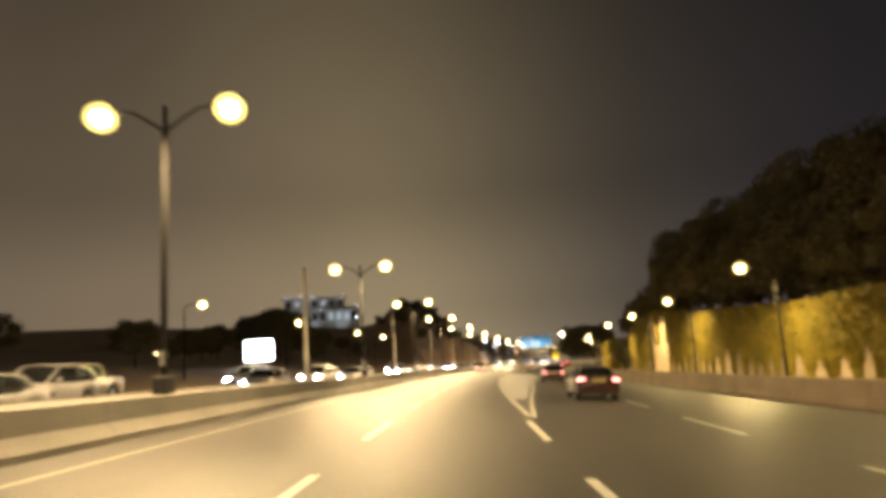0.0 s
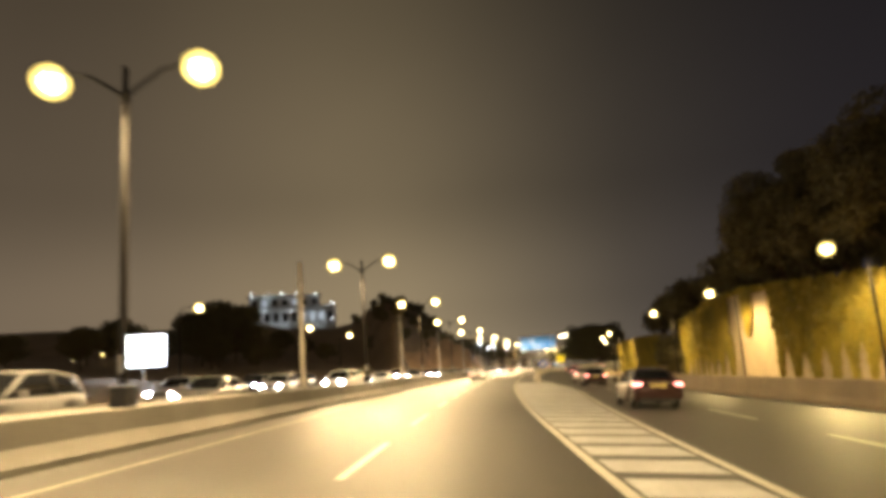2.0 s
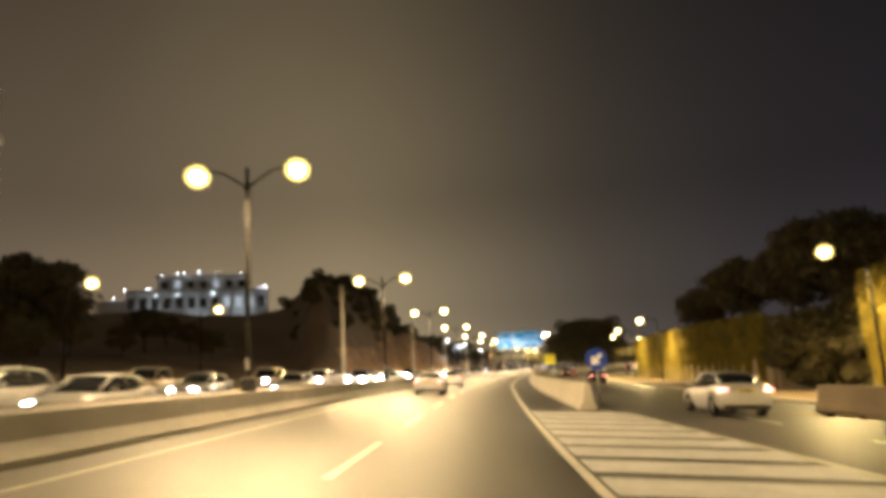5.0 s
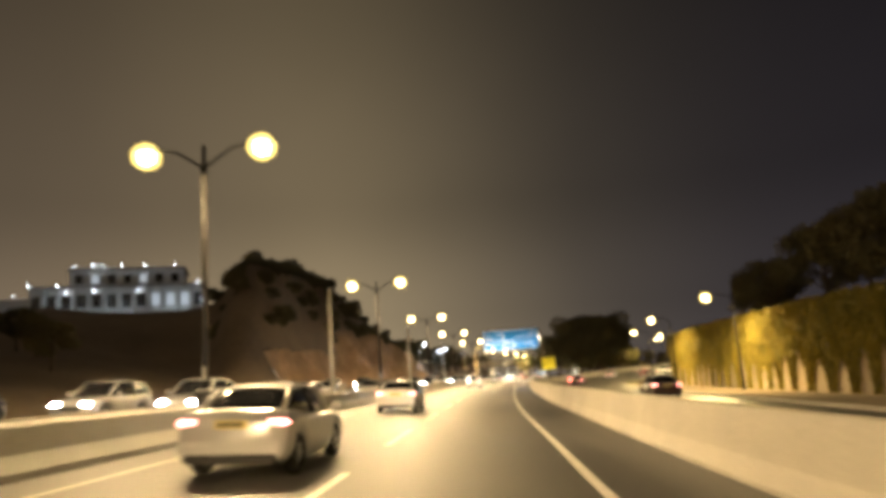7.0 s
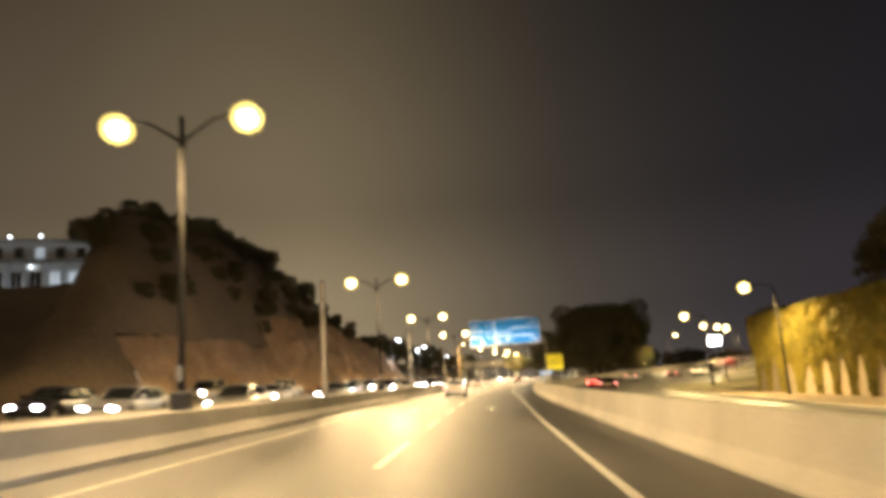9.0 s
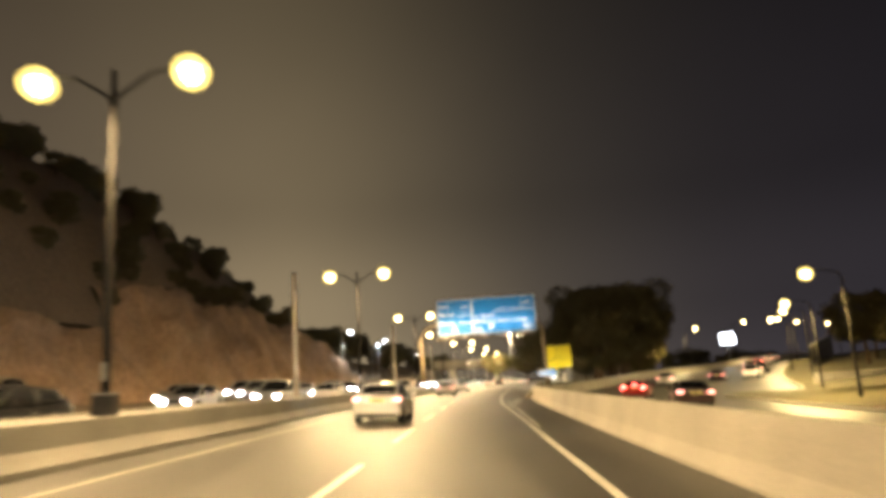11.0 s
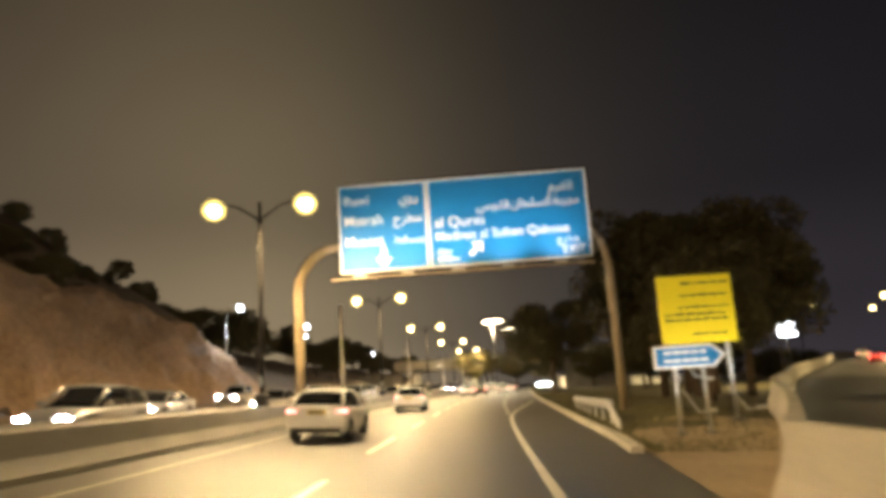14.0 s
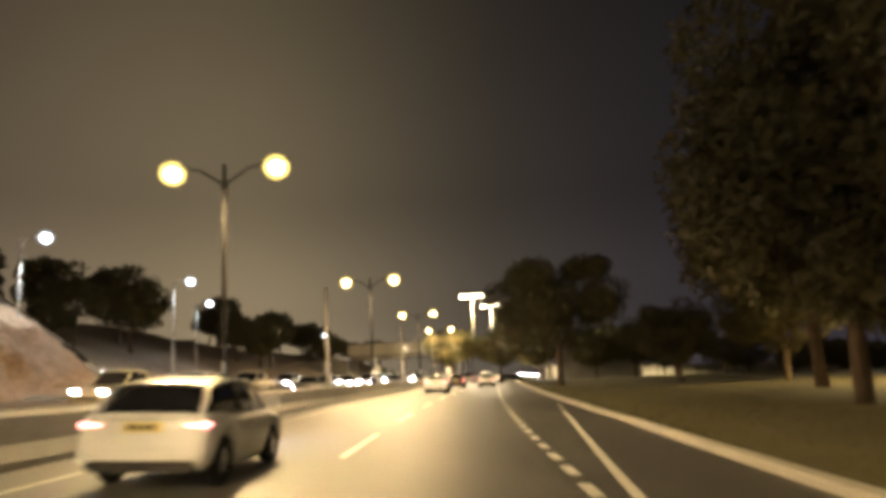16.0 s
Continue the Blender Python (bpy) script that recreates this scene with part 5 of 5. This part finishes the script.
def car(name, shape, coat, label, group, head=True, tail=M_TAIL, tail_style="wide"):
    """A car whose middle stands at the origin, facing +y."""
    L, W = shape["L"], shape["W"]
    top = new(name)
    yy = lambda u: (u - 0.5) * L
    wheel_u = (0.19, 0.80)
    wr = 0.33 if shape["roof"] < 1.6 else 0.37
    rings = []
    us = sorted(set([q[0] for q in shape["lower"]] + [w + dx for w in wheel_u for dx in (-0.085, -0.06, -0.03, 0.0, 0.03, 0.06, 0.085)]))
    tabs = [[(q[0], q[i]) for q in shape["lower"]] for i in (1, 2, 3)]
    for u in us:
        w, lo, hi = (lerp_table(t, u) for t in tabs)
        for c in wheel_u:
            dy = abs(u - c) * L
            if dy < wr + 0.07:
                lo = max(lo, wr + math.sqrt(max(0.0, (wr + 0.07) ** 2 - dy ** 2)))
        mid = lo + (hi - lo) * 0.55
        half = [(0.0, lo), (w * 0.88, lo), (w * 0.985, lo + min(0.1, (hi - lo) * 0.2)), (w, mid), (w * 0.975, hi - 0.09), (w * 0.90, hi - 0.02), (w * 0.6, hi + 0.012), (0.0, hi + 0.02)]
        rings.append([(x, yy(u), z) for x, z in half] + [(-x, yy(u), z) for x, z in half[-2:0:-1]])
    part("body", loft(rings), coat, top, smooth=True)
    # cabin glass and painted roof
    rings, roof = [], []
    cabs = [[(q[0], q[i]) for q in shape["cabin"]] for i in (1, 2, 3, 4)]
    for u in frange(shape["cabin"][0][0], shape["cabin"][-1][0], 0.03):
        wb, zb, wt, zt = (lerp_table(t, u) for t in cabs)
        zt = max(zt, zb + 0.02)
        half = [(wb, zb - 0.06), (wb + (wt - wb) * 0.5, zb + (zt - zb) * 0.55), (wt, zt - 0.03), (wt * 0.6, zt + 0.01), (0, zt + 0.02)]
        rings.append([(x, yy(u), z) for x, z in half] + [(-x, yy(u), z) for x, z in half[-2::-1]])
    part("glazing", loft(rings), M_GLASS, top, "dark tinted glass", True)
    u0, u1 = shape["cabin"][1][0] - 0.005, shape["cabin"][3][0] + 0.02
    rr = []
    for u in frange(u0, u1, 0.03):
        wb, zb, wt, zt = (lerp_table(t, u) for t in cabs)
        rr.append([(wt * 1.03, yy(u), zt - 0.05), (wt * 1.01, yy(u), zt), (wt * 0.6, yy(u), zt + 0.03), (0, yy(u), zt + 0.04), (-wt * 0.6, yy(u), zt + 0.03), (-wt * 1.01, yy(u), zt), (-wt * 1.03, yy(u), zt - 0.05)])
    part("roof", loft(rr, False), coat, top, smooth=True)
    for sx in (-1, 1):
        for (ua, ub) in ((shape["cabin"][0][0], shape["cabin"][1][0]), (shape["cabin"][-1][0], shape["cabin"][3][0])):
            a = [lerp_table(t, ua) for t in cabs]
            b = [lerp_table(t, ub) for t in cabs]
            part("pillar", tube(bmesh.new(), [(sx * a[0] * 0.96, yy(ua), a[1]), (sx * (a[0] * 0.5 + b[2] * 0.52), yy((ua + ub) / 2), (a[1] + b[3]) / 2 + 0.01), (sx * b[2] * 1.0, yy(ub), b[3] - 0.02)], [0.05, 0.045, 0.04], 6), coat, top, smooth=True)
        um = (shape["cabin"][2][0])
        a = [lerp_table(t, um) for t in cabs]
        part("pillar", tube(bmesh.new(), [(sx * a[0] * 1.0, yy(um), a[1]), (sx * (a[0] * 0.5 + a[2] * 0.5) * 1.01, yy(um), a[1] + (a[3] - a[1]) * 0.55), (sx * a[2] * 1.02, yy(um), a[3] - 0.03)], [0.04, 0.038, 0.035], 6), M_DARK, top, smooth=True)
        part("door_mirror", box(bmesh.new(), sx * (W + 0.1) - 0.1, sx * (W + 0.1) + 0.1, yy(0.66) - 0.05, yy(0.66) + 0.07, shape["cabin"][3][2] + 0.02, shape["cabin"][3][2] + 0.18, 0.03), coat, top)
        part("door_handle", box(bmesh.new(), sx * W - 0.012, sx * W + 0.022, yy(0.42) - 0.1, yy(0.42) + 0.1, 0.80, 0.83, 0.006), M_RIM, top)
        for u in wheel_u:
            wheel(top, sx * (W - 0.13), yy(u), wr, sx)
    zt = lerp_table(tabs[2], 0.03)
    for sx in (-1, 1):
        x0, x1 = sorted((sx * W * 0.60, sx * W * 0.965))
        part("tail_lamp", box(bmesh.new(), x0, x1, yy(0) - 0.005, yy(0.05), zt - 0.20, zt - 0.10, 0.03), tail, top, "red tail lamp")
        x0, x1 = sorted((sx * W * 0.46, sx * W * 0.80))
        zf = lerp_table(tabs[2], 0.975)
        part("headlamp", box(bmesh.new(), x0, x1, yy(0.955), yy(0.992), zf - 0.13, zf - 0.01, 0.02), M_HEAD if head else M_GLASS, top, "lit headlamp" if head else "")
    if tail == M_BRAKE:
        part("high_brake_lamp", box(bmesh.new(), -0.16, 0.16, yy(0.06), yy(0.075), lerp_table(tabs[2], 0.06) + 0.01, lerp_table(tabs[2], 0.06) + 0.06, 0.008), tail, top, "lit centre brake lamp")
    part("rear_bumper", box(bmesh.new(), -W * 0.93, W * 0.93, yy(0) - 0.07, yy(0.04), 0.36, 0.60, 0.05), coat, top)
    part("bumper_trim", box(bmesh.new(), -W * 0.8, W * 0.8, yy(0) - 0.078, yy(0.02), 0.26, 0.42, 0.03), M_DARK, top)
    part("front_bumper", box(bmesh.new(), -W * 0.8, W * 0.8, yy(0.97), yy(1.0) + 0.04, 0.3, 0.52, 0.05), coat, top)
    part("grille", box(bmesh.new(), -W * 0.45, W * 0.45, yy(0.99), yy(1.0) + 0.012, 0.55, 0.70, 0.02), M_DARK, top)
    pl = part("number_plate", box(bmesh.new(), -0.26, 0.26, yy(0) - 0.03, yy(0) + 0.02, zt - 0.24, zt - 0.11, 0.006), M_PLATE, top)
    bm = bmesh.new()
    for k in range(4):
        box(bm, -0.2 + 0.1 * k, -0.13 + 0.1 * k, yy(0) - 0.034, yy(0) - 0.0301, zt - 0.21, zt - 0.14)
    part("plate_bar", bm, M_DARK, pl)
    part("boot_trim", box(bmesh.new(), -W * 0.5, W * 0.5, yy(0) - 0.018, yy(0.01), zt - 0.09, zt - 0.065, 0.005), M_RIM, top)
    return tagged(top, label, "car", group)


def put(ob, s, d, z=0.0, turn=0.0):
    ob.matrix_basis = car_pose(s, d, z, turn)
    return ob


G1, G2 = "cars on the road", "oncoming cars"
maroon = put(car("car", SEDAN, P_MAROON, "dark maroon saloon with tail lamps lit on the exit lane", G1, head=False), 33.0, 5.4)
silver = put(car("car", SEDAN, P_SILVER, "silver saloon with tail lamps lit on the asphalt", G1), 153.5, -3.9)
white_h = put(car("car", HATCH, P_WHITE, "white hatchback with red tail lamps lit beside the median", G1), 286.0, -4.25)
red = put(car("car", SEDAN, P_RED, "red saloon with bright brake lamps on the ramp", G1, head=False, tail=M_BRAKE), 246.5, 12.1, 0, -20)
put(car("car", SUV, P_BLACK, "black sport utility car with tail lamps lit on the ramp", G1, head=False), 292, 37.0, 2.0, -30)
whitecar = put(car("car", SUV, P_WHITE, "white sport utility car with tail lamps lit", G1, head=False), 282, 33.0, 1.5, -30)
copies = [(silver, 133.0, -3.75, 0), (silver, 216.5, -3.6, 0), (maroon, 64, 6.2, 0), (maroon, 97, 8.2, 0), (silver, 112, 8.6, 0), (maroon, 167, 11.0, 0), (maroon, 227, 10.9, -8), (white_h, 263, -4.4, 0), (silver, 334, -3.8, 0), (maroon, 352, -3.3, 0), (whitecar, 360, -0.2, 0), (whitecar, 395, -4, 0), (silver, 410, 0, 0)]
for ob, s, d, turn in copies:
    copy_thing(ob, car_pose(s, d, 0, turn))
for ob, x, y, z, turn in ((whitecar, 74, 314, 2.85, -36), (red, 85, 331, 3.75, -36), (silver, 99, 352, 5.0, -38), (whitecar, 106, 362, 5.5, -38), (maroon, 50, 276, 1.1, -30), (silver, 41, 270, 0.75, -28)):
    copy_thing(ob, pose(x, y, z + drop(x, y), 0, 0, turn))
on_sedan = put(car("car", SEDAN, P_GREY, "oncoming grey saloon with bright headlamps", G2, tail=M_GLASS), 16, -11.6, 0, 180)
on_suv = put(car("car", SUV, P_GREY, "oncoming grey sport utility car with bright headlamps", G2, tail=M_GLASS), 25, -15.2, 0, 180)
on_dark = put(car("car", HATCH, P_BLACK, "oncoming dark hatchback with bright headlamps", G2, tail=M_GLASS), 40, -11.8, 0, 180)
on_pick = put(car("pickup_truck", PICKUP, P_SAND, "oncoming sand-coloured pickup truck with bright headlamps", G2, tail=M_GLASS), 33, -18.6, 0, 180)
rrc = random.Random(8)
for lane, s in ((-11.7, 52), (-15.2, 47), (-18.7, 58)):
    while s < 430:
        ob = rrc.choice((on_sedan, on_suv, on_dark, on_sedan, on_suv, on_pick))
        copy_thing(ob, car_pose(s, lane + rrc.uniform(-0.3, 0.3), 0, 180 + rrc.uniform(-1, 1)))
        s += rrc.uniform(11, 24)

# beams of the cars ahead on the asphalt
for ob in (white_h, silver):
    for sx in (-0.6, 0.6):
        li = bpy.data.lights.new("headlamp_beam", "SPOT")
        li.energy, li.color, li.spot_size, li.spot_blend, li.shadow_soft_size = 700, (0.95, 0.97, 1.0), radians(70), 0.8, 0.06
        lo = new("headlamp_beam", li)
        lo.matrix_basis = ob.matrix_basis @ look((sx, 2.5, 0.65), (sx, 12.0, -0.4))


# ---------------------------------------------------------------- overpass and what stands beyond the gantry
overpass = new("overpass")
tagged(overpass, "concrete road bridge crossing over the carriageways", "bridge", kind="structure")
part("deck", box(bmesh.new(), -27, 20, -5, 5, 6.3, 7.3, 0.08), M_CONCRETE_PALE, overpass)
for y in (-4.85, 4.85):
    part("bridge_parapet", box(bmesh.new(), -27, 20, y - 0.15, y + 0.15, 7.3, 8.3, 0.03), M_CONCRETE_PALE, overpass)
for y in (-3.4, -1.1, 1.1, 3.4):
    part("beam", box(bmesh.new(), -26.5, 19.5, y - 0.35, y + 0.35, 5.5, 6.3, 0.04), M_CONCRETE, overpass)
for x in (-22.5, -8.3, 10.5):
    for y in (-3, 0, 3):
        part("pier", tube(bmesh.new(), [(x, y, -1.5), (x, y, 5.0)], [0.5, 0.5], 14), M_CONCRETE_PALE, overpass, smooth=True)
    part("pier_cap", box(bmesh.new(), x - 0.6, x + 0.6, -4.2, 4.2, 4.95, 5.52, 0.08), M_CONCRETE_PALE, overpass)
for sx, x in ((-1, -34), (1, 20)):
    bm = bmesh.new()
    box(bm, x - 7, x + 7, -4.9, 4.9, -2, 5.5, 0.05)
    part("abutment", bm, M_CONCRETE, overpass)
overpass.matrix_basis = at_pose(409, 0)
for d in (-16, -4, 1.5):
    lamp_light("bridge_light", at(401.5, d, 5.2), 3200, (1.0, 0.8, 0.45), 0.2)
# lamps under the deck edge that those lights belong to
for d in (-16, -4, 1.5):
    lm = new("bridge_lamp")
    part("housing", box(bmesh.new(), -0.35, 0.35, -0.12, 0.12, 0.0, 0.12, 0.02), M_GALV, lm)
    part("lens", box(bmesh.new(), -0.3, 0.3, -0.1, 0.1, -0.05, 0.0, 0.01), M_WARM_LAMP, lm, "glowing lens")
    lm.matrix_basis = at_pose(404.1, d, 6.17)
    tagged(lm, "small warm lamp fixed under the bridge deck", "lamp", "bridge lamps")


def bridge_mast():
    """A lamp mast that stands on the bridge deck."""
    top = new("light_mast")
    part("mast", tube(bmesh.new(), [(0, 0, 0), (0, 0, 4), (0, 0, 9.0)], [0.2, 0.16, 0.1], 12), M_POLE, top, smooth=True)
    part("base_plate", box(bmesh.new(), -0.3, 0.3, -0.3, 0.3, 0, 0.06, 0.015), M_GALV, top)
    part("crossbar", tube(bmesh.new(), [(-2.1, 0, 9.0), (2.1, 0, 9.0)], [0.07, 0.07], 8), M_GALV, top)
    for x in (-1.8, -0.9, 0.0, 0.9, 1.8):
        h = part("flood_housing", box(bmesh.new(), x - 0.36, x + 0.36, -0.4, 0.25, 9.02, 9.3, 0.04), M_GALV, top)
        part("lens", box(bmesh.new(), x - 0.34, x + 0.34, -0.44, 0.2, 8.72, 9.018, 0.03), M_WARM_LAMP, h, "glowing floodlight lens")
    return tagged(top, "mast with a crossbar of glowing floodlights on the bridge", "light mast", "light masts")


hm1 = bridge_mast()
hm1.matrix_basis = at_pose(406.5, -3.2, 7.3)
copy_thing(hm1, at_pose(411.5, 0.3, 7.3) @ Matrix.Scale(0.84, 4))
for s, d, z in ((405.3, -3.2, 15.8), (410.5, 0.3, 14.4)):
    lamp_light("mast_light", at(s, d, z), 9000, (1.0, 0.8, 0.5))

# guard rail beside the gantry post
rail = new("guard_rail")
RAIL = [at(s, 4.65 + 0.049 * (s - 265.5), 0.26 - 0.008 * (s - 265.5)) for s in frange(265.5, 281.0, 2.58)]
wprof = [(-0.04, 0.44), (-0.10, 0.50), (-0.04, 0.56), (-0.04, 0.62), (-0.10, 0.68), (-0.04, 0.75), (0.0, 0.75), (-0.06, 0.68), (0.0, 0.62), (0.0, 0.56), (-0.06, 0.50), (0.0, 0.44)]
rl = [(p, (RAIL[min(i + 1, len(RAIL) - 1)] - RAIL[max(i - 1, 0)]).normalized()) for i, p in enumerate(RAIL)]
new("rail_beam", sweep_profile("rail_beam", rl, wprof, M_GALV)).parent = rail
e0, d0 = rl[0]
new("rail_end", sweep_profile("rail_end", [(e0 - d0 * 2.6 - Vector((0, 0, 0.64)), d0), (e0 - d0 * 0.02, d0)], wprof, M_GALV)).parent = rail
for p, d in rl:
    bm = box(bmesh.new(), 0.005, 0.12, -0.06, 0.06, -0.3, 0.74, 0.01)
    o = part("rail_post", bm, M_GALV, rail)
    o.matrix_basis = Matrix.Translation(p) @ pose(0, 0, 0, 0, 0, -math.degrees(math.atan2(d.x, d.y)))
tagged(rail, "galvanised steel guard rail with a sloping end", "guard rail")

# compound wall at the back of the verge
cw = new("boundary_wall")
tagged(cw, "long pale boundary wall behind the trees", "wall", kind="structure")
for i in range(16):
    bm = box(bmesh.new(), -2.4, 2.4, -0.12, 0.12, -0.2, 2.9, 0.02)
    o = part("wall_panel", bm, M_CONCRETE_PALE, cw)
    o.matrix_basis = pose(68 + i * 4.95, 421 + i * 0.6, 0.5 + drop(68 + i * 4.95, 421), 0, 0, 7)
    bm = box(bmesh.new(), -0.22, 0.22, -0.22, 0.22, -0.2, 3.2, 0.03)
    o = part("wall_pier", bm, M_CONCRETE, cw)
    o.matrix_basis = pose(68 + i * 4.95 - 2.48, 421 + i * 0.6 - 0.3, 0.5 + drop(68 + i * 4.95, 421), 0, 0, 7)
for x, y in ((67, 414), (76, 414), (90, 416)):
    wl_ = copy_thing(ramp_lamp, pose(x + 2, y, 0.3 + drop(x, y), 0, 0, 0) @ Matrix.Scale(0.6, 4))
    lamp_light("street_lamp_light", (x + 0.6, y, 4.6 + drop(x, y)), 2600, (1.0, 0.78, 0.42), 0.2)
side = strip_mesh("side_road", frange(372, 560, 6), lambda s: 5.6, lambda s: 12.0, lambda s: 0.5, M_ASPHALT)
tagged(new("side_road", side), "narrow asphalt side road behind the verge", "road", kind="structure")
for s, d in ((436, 7.0), (445, 9.6), (462, 7.2), (478, 9.4)):
    copy_thing(on_suv, car_pose(s, d, 0.5, 180))

# lit retaining wall along the outer side of the climbing ramp
rw = smooth_line([Vector((90.5, 322, 3.2)), Vector((96, 331, 4.3)), Vector((106, 343, 5.8)), Vector((117, 356, 7.4))], 4)
ramp_wall = new("ramp_wall")
for (pa, da), (pb, db) in zip(rw, rw[1:]):
    new("wall_panel", sweep_profile("wall_panel", [(pa + da * 0.012, da), (pb - da * 0.012, db)], [(0.0, -7.0), (0.0, 0.0), (0.06, 0.06), (0.4, 0.06), (0.4, -7.0)], M_CONCRETE_PALE)).parent = ramp_wall
tagged(ramp_wall, "pale concrete retaining wall climbing beside the ramp", "retaining wall", kind="structure")

# low pale wall and shrubs on the island beside the ramp
isl = new("low_wall")
for i in range(5):
    o = part("wall_block", box(bmesh.new(), -1.2, 1.2, -0.15, 0.15, -0.2, 1.5, 0.04), M_CONCRETE_PALE, isl)
    o.matrix_basis = pose(52.5 + i * 2.42, 258.0 + i * 0.5, 0.5 + drop(52.5, 258), 0, 0, 12)
tagged(isl, "short pale wall on the grass island beside the ramp", "wall")
iv, if_ = [], []
mound_l = smooth_line([p.copy() for p in RAMP_R[19:]], 4)
mo = [0.2, 1.5, 4, 8, 14, 24, 45]
for i, (p, d) in enumerate(mound_l):
    rise = min(1.0, i / 5)
    side_v = Vector((d.y, -d.x, 0))
    for e in mo:
        q = p + side_v * e
        iv.append((q.x, q.y, p.z + 0.12 + (0.052 - 0.062 * (1 - rise)) * e + 0.35 * rise * noise.noise(Vector((q.x * 0.12, q.y * 0.12, 1.0)))))
for i in range(len(mound_l) - 1):
    for j in range(len(mo) - 1):
        a = i * len(mo) + j
        if_.append((a, a + 1, a + len(mo) + 1, a + len(mo)))
tagged(new("grass_bank", mesh_of("grass_bank", iv, if_, M_GRASS, True)), "grass bank rising beside the ramp", "grass", kind="structure")
for i in range(14):
    rr = random.Random(900 + i)
    p, d = mound_l[min(len(mound_l) - 1, 2 + i * 2)]
    q = p + Vector((d.y, -d.x, 0)) * rr.uniform(11, 26)
    copy_thing((tree_a, tree_b)[i % 2], pose(q.x, q.y, p.z + 0.8, 0, 0, rr.uniform(0, 360)) @ Matrix.Scale(rr.uniform(0.8, 1.2), 4))

# blades of grass along the kerb
rngg = np.random.default_rng(21)
n = 26000
ss_ = 256 + 90 * rngg.uniform(0, 1, n) ** 1.3
ee_ = 0.35 + 9.0 * rngg.uniform(0, 1, n) ** 1.6
gv = np.zeros((n, 3, 3))
for i in range(n):
    d = right_edge(ss_[i]) + ee_[i]
    p = at(ss_[i], d, verge_height(ss_[i], d) - 0.01)
    an = rngg.uniform(0, 6.28)
    w, h = rngg.uniform(0.008, 0.016), rngg.uniform(0.05, 0.15)
    gv[i, 0] = (p.x - math.cos(an) * w, p.y - math.sin(an) * w, p.z)
    gv[i, 1] = (p.x + math.cos(an) * w, p.y + math.sin(an) * w, p.z)
    gv[i, 2] = (p.x + rngg.uniform(-0.06, 0.06), p.y + rngg.uniform(-0.06, 0.06), p.z + h)
gme = bpy.data.meshes.new("grass_blades")
gme.from_pydata(gv.reshape(-1, 3).tolist(), [], [(3 * i, 3 * i + 1, 3 * i + 2) for i in range(n)])
gme.materials.append(M_BLADE)
tagged(new("grass_blades", gme), "short dry grass blades along the kerb", "grass", kind="stuff")
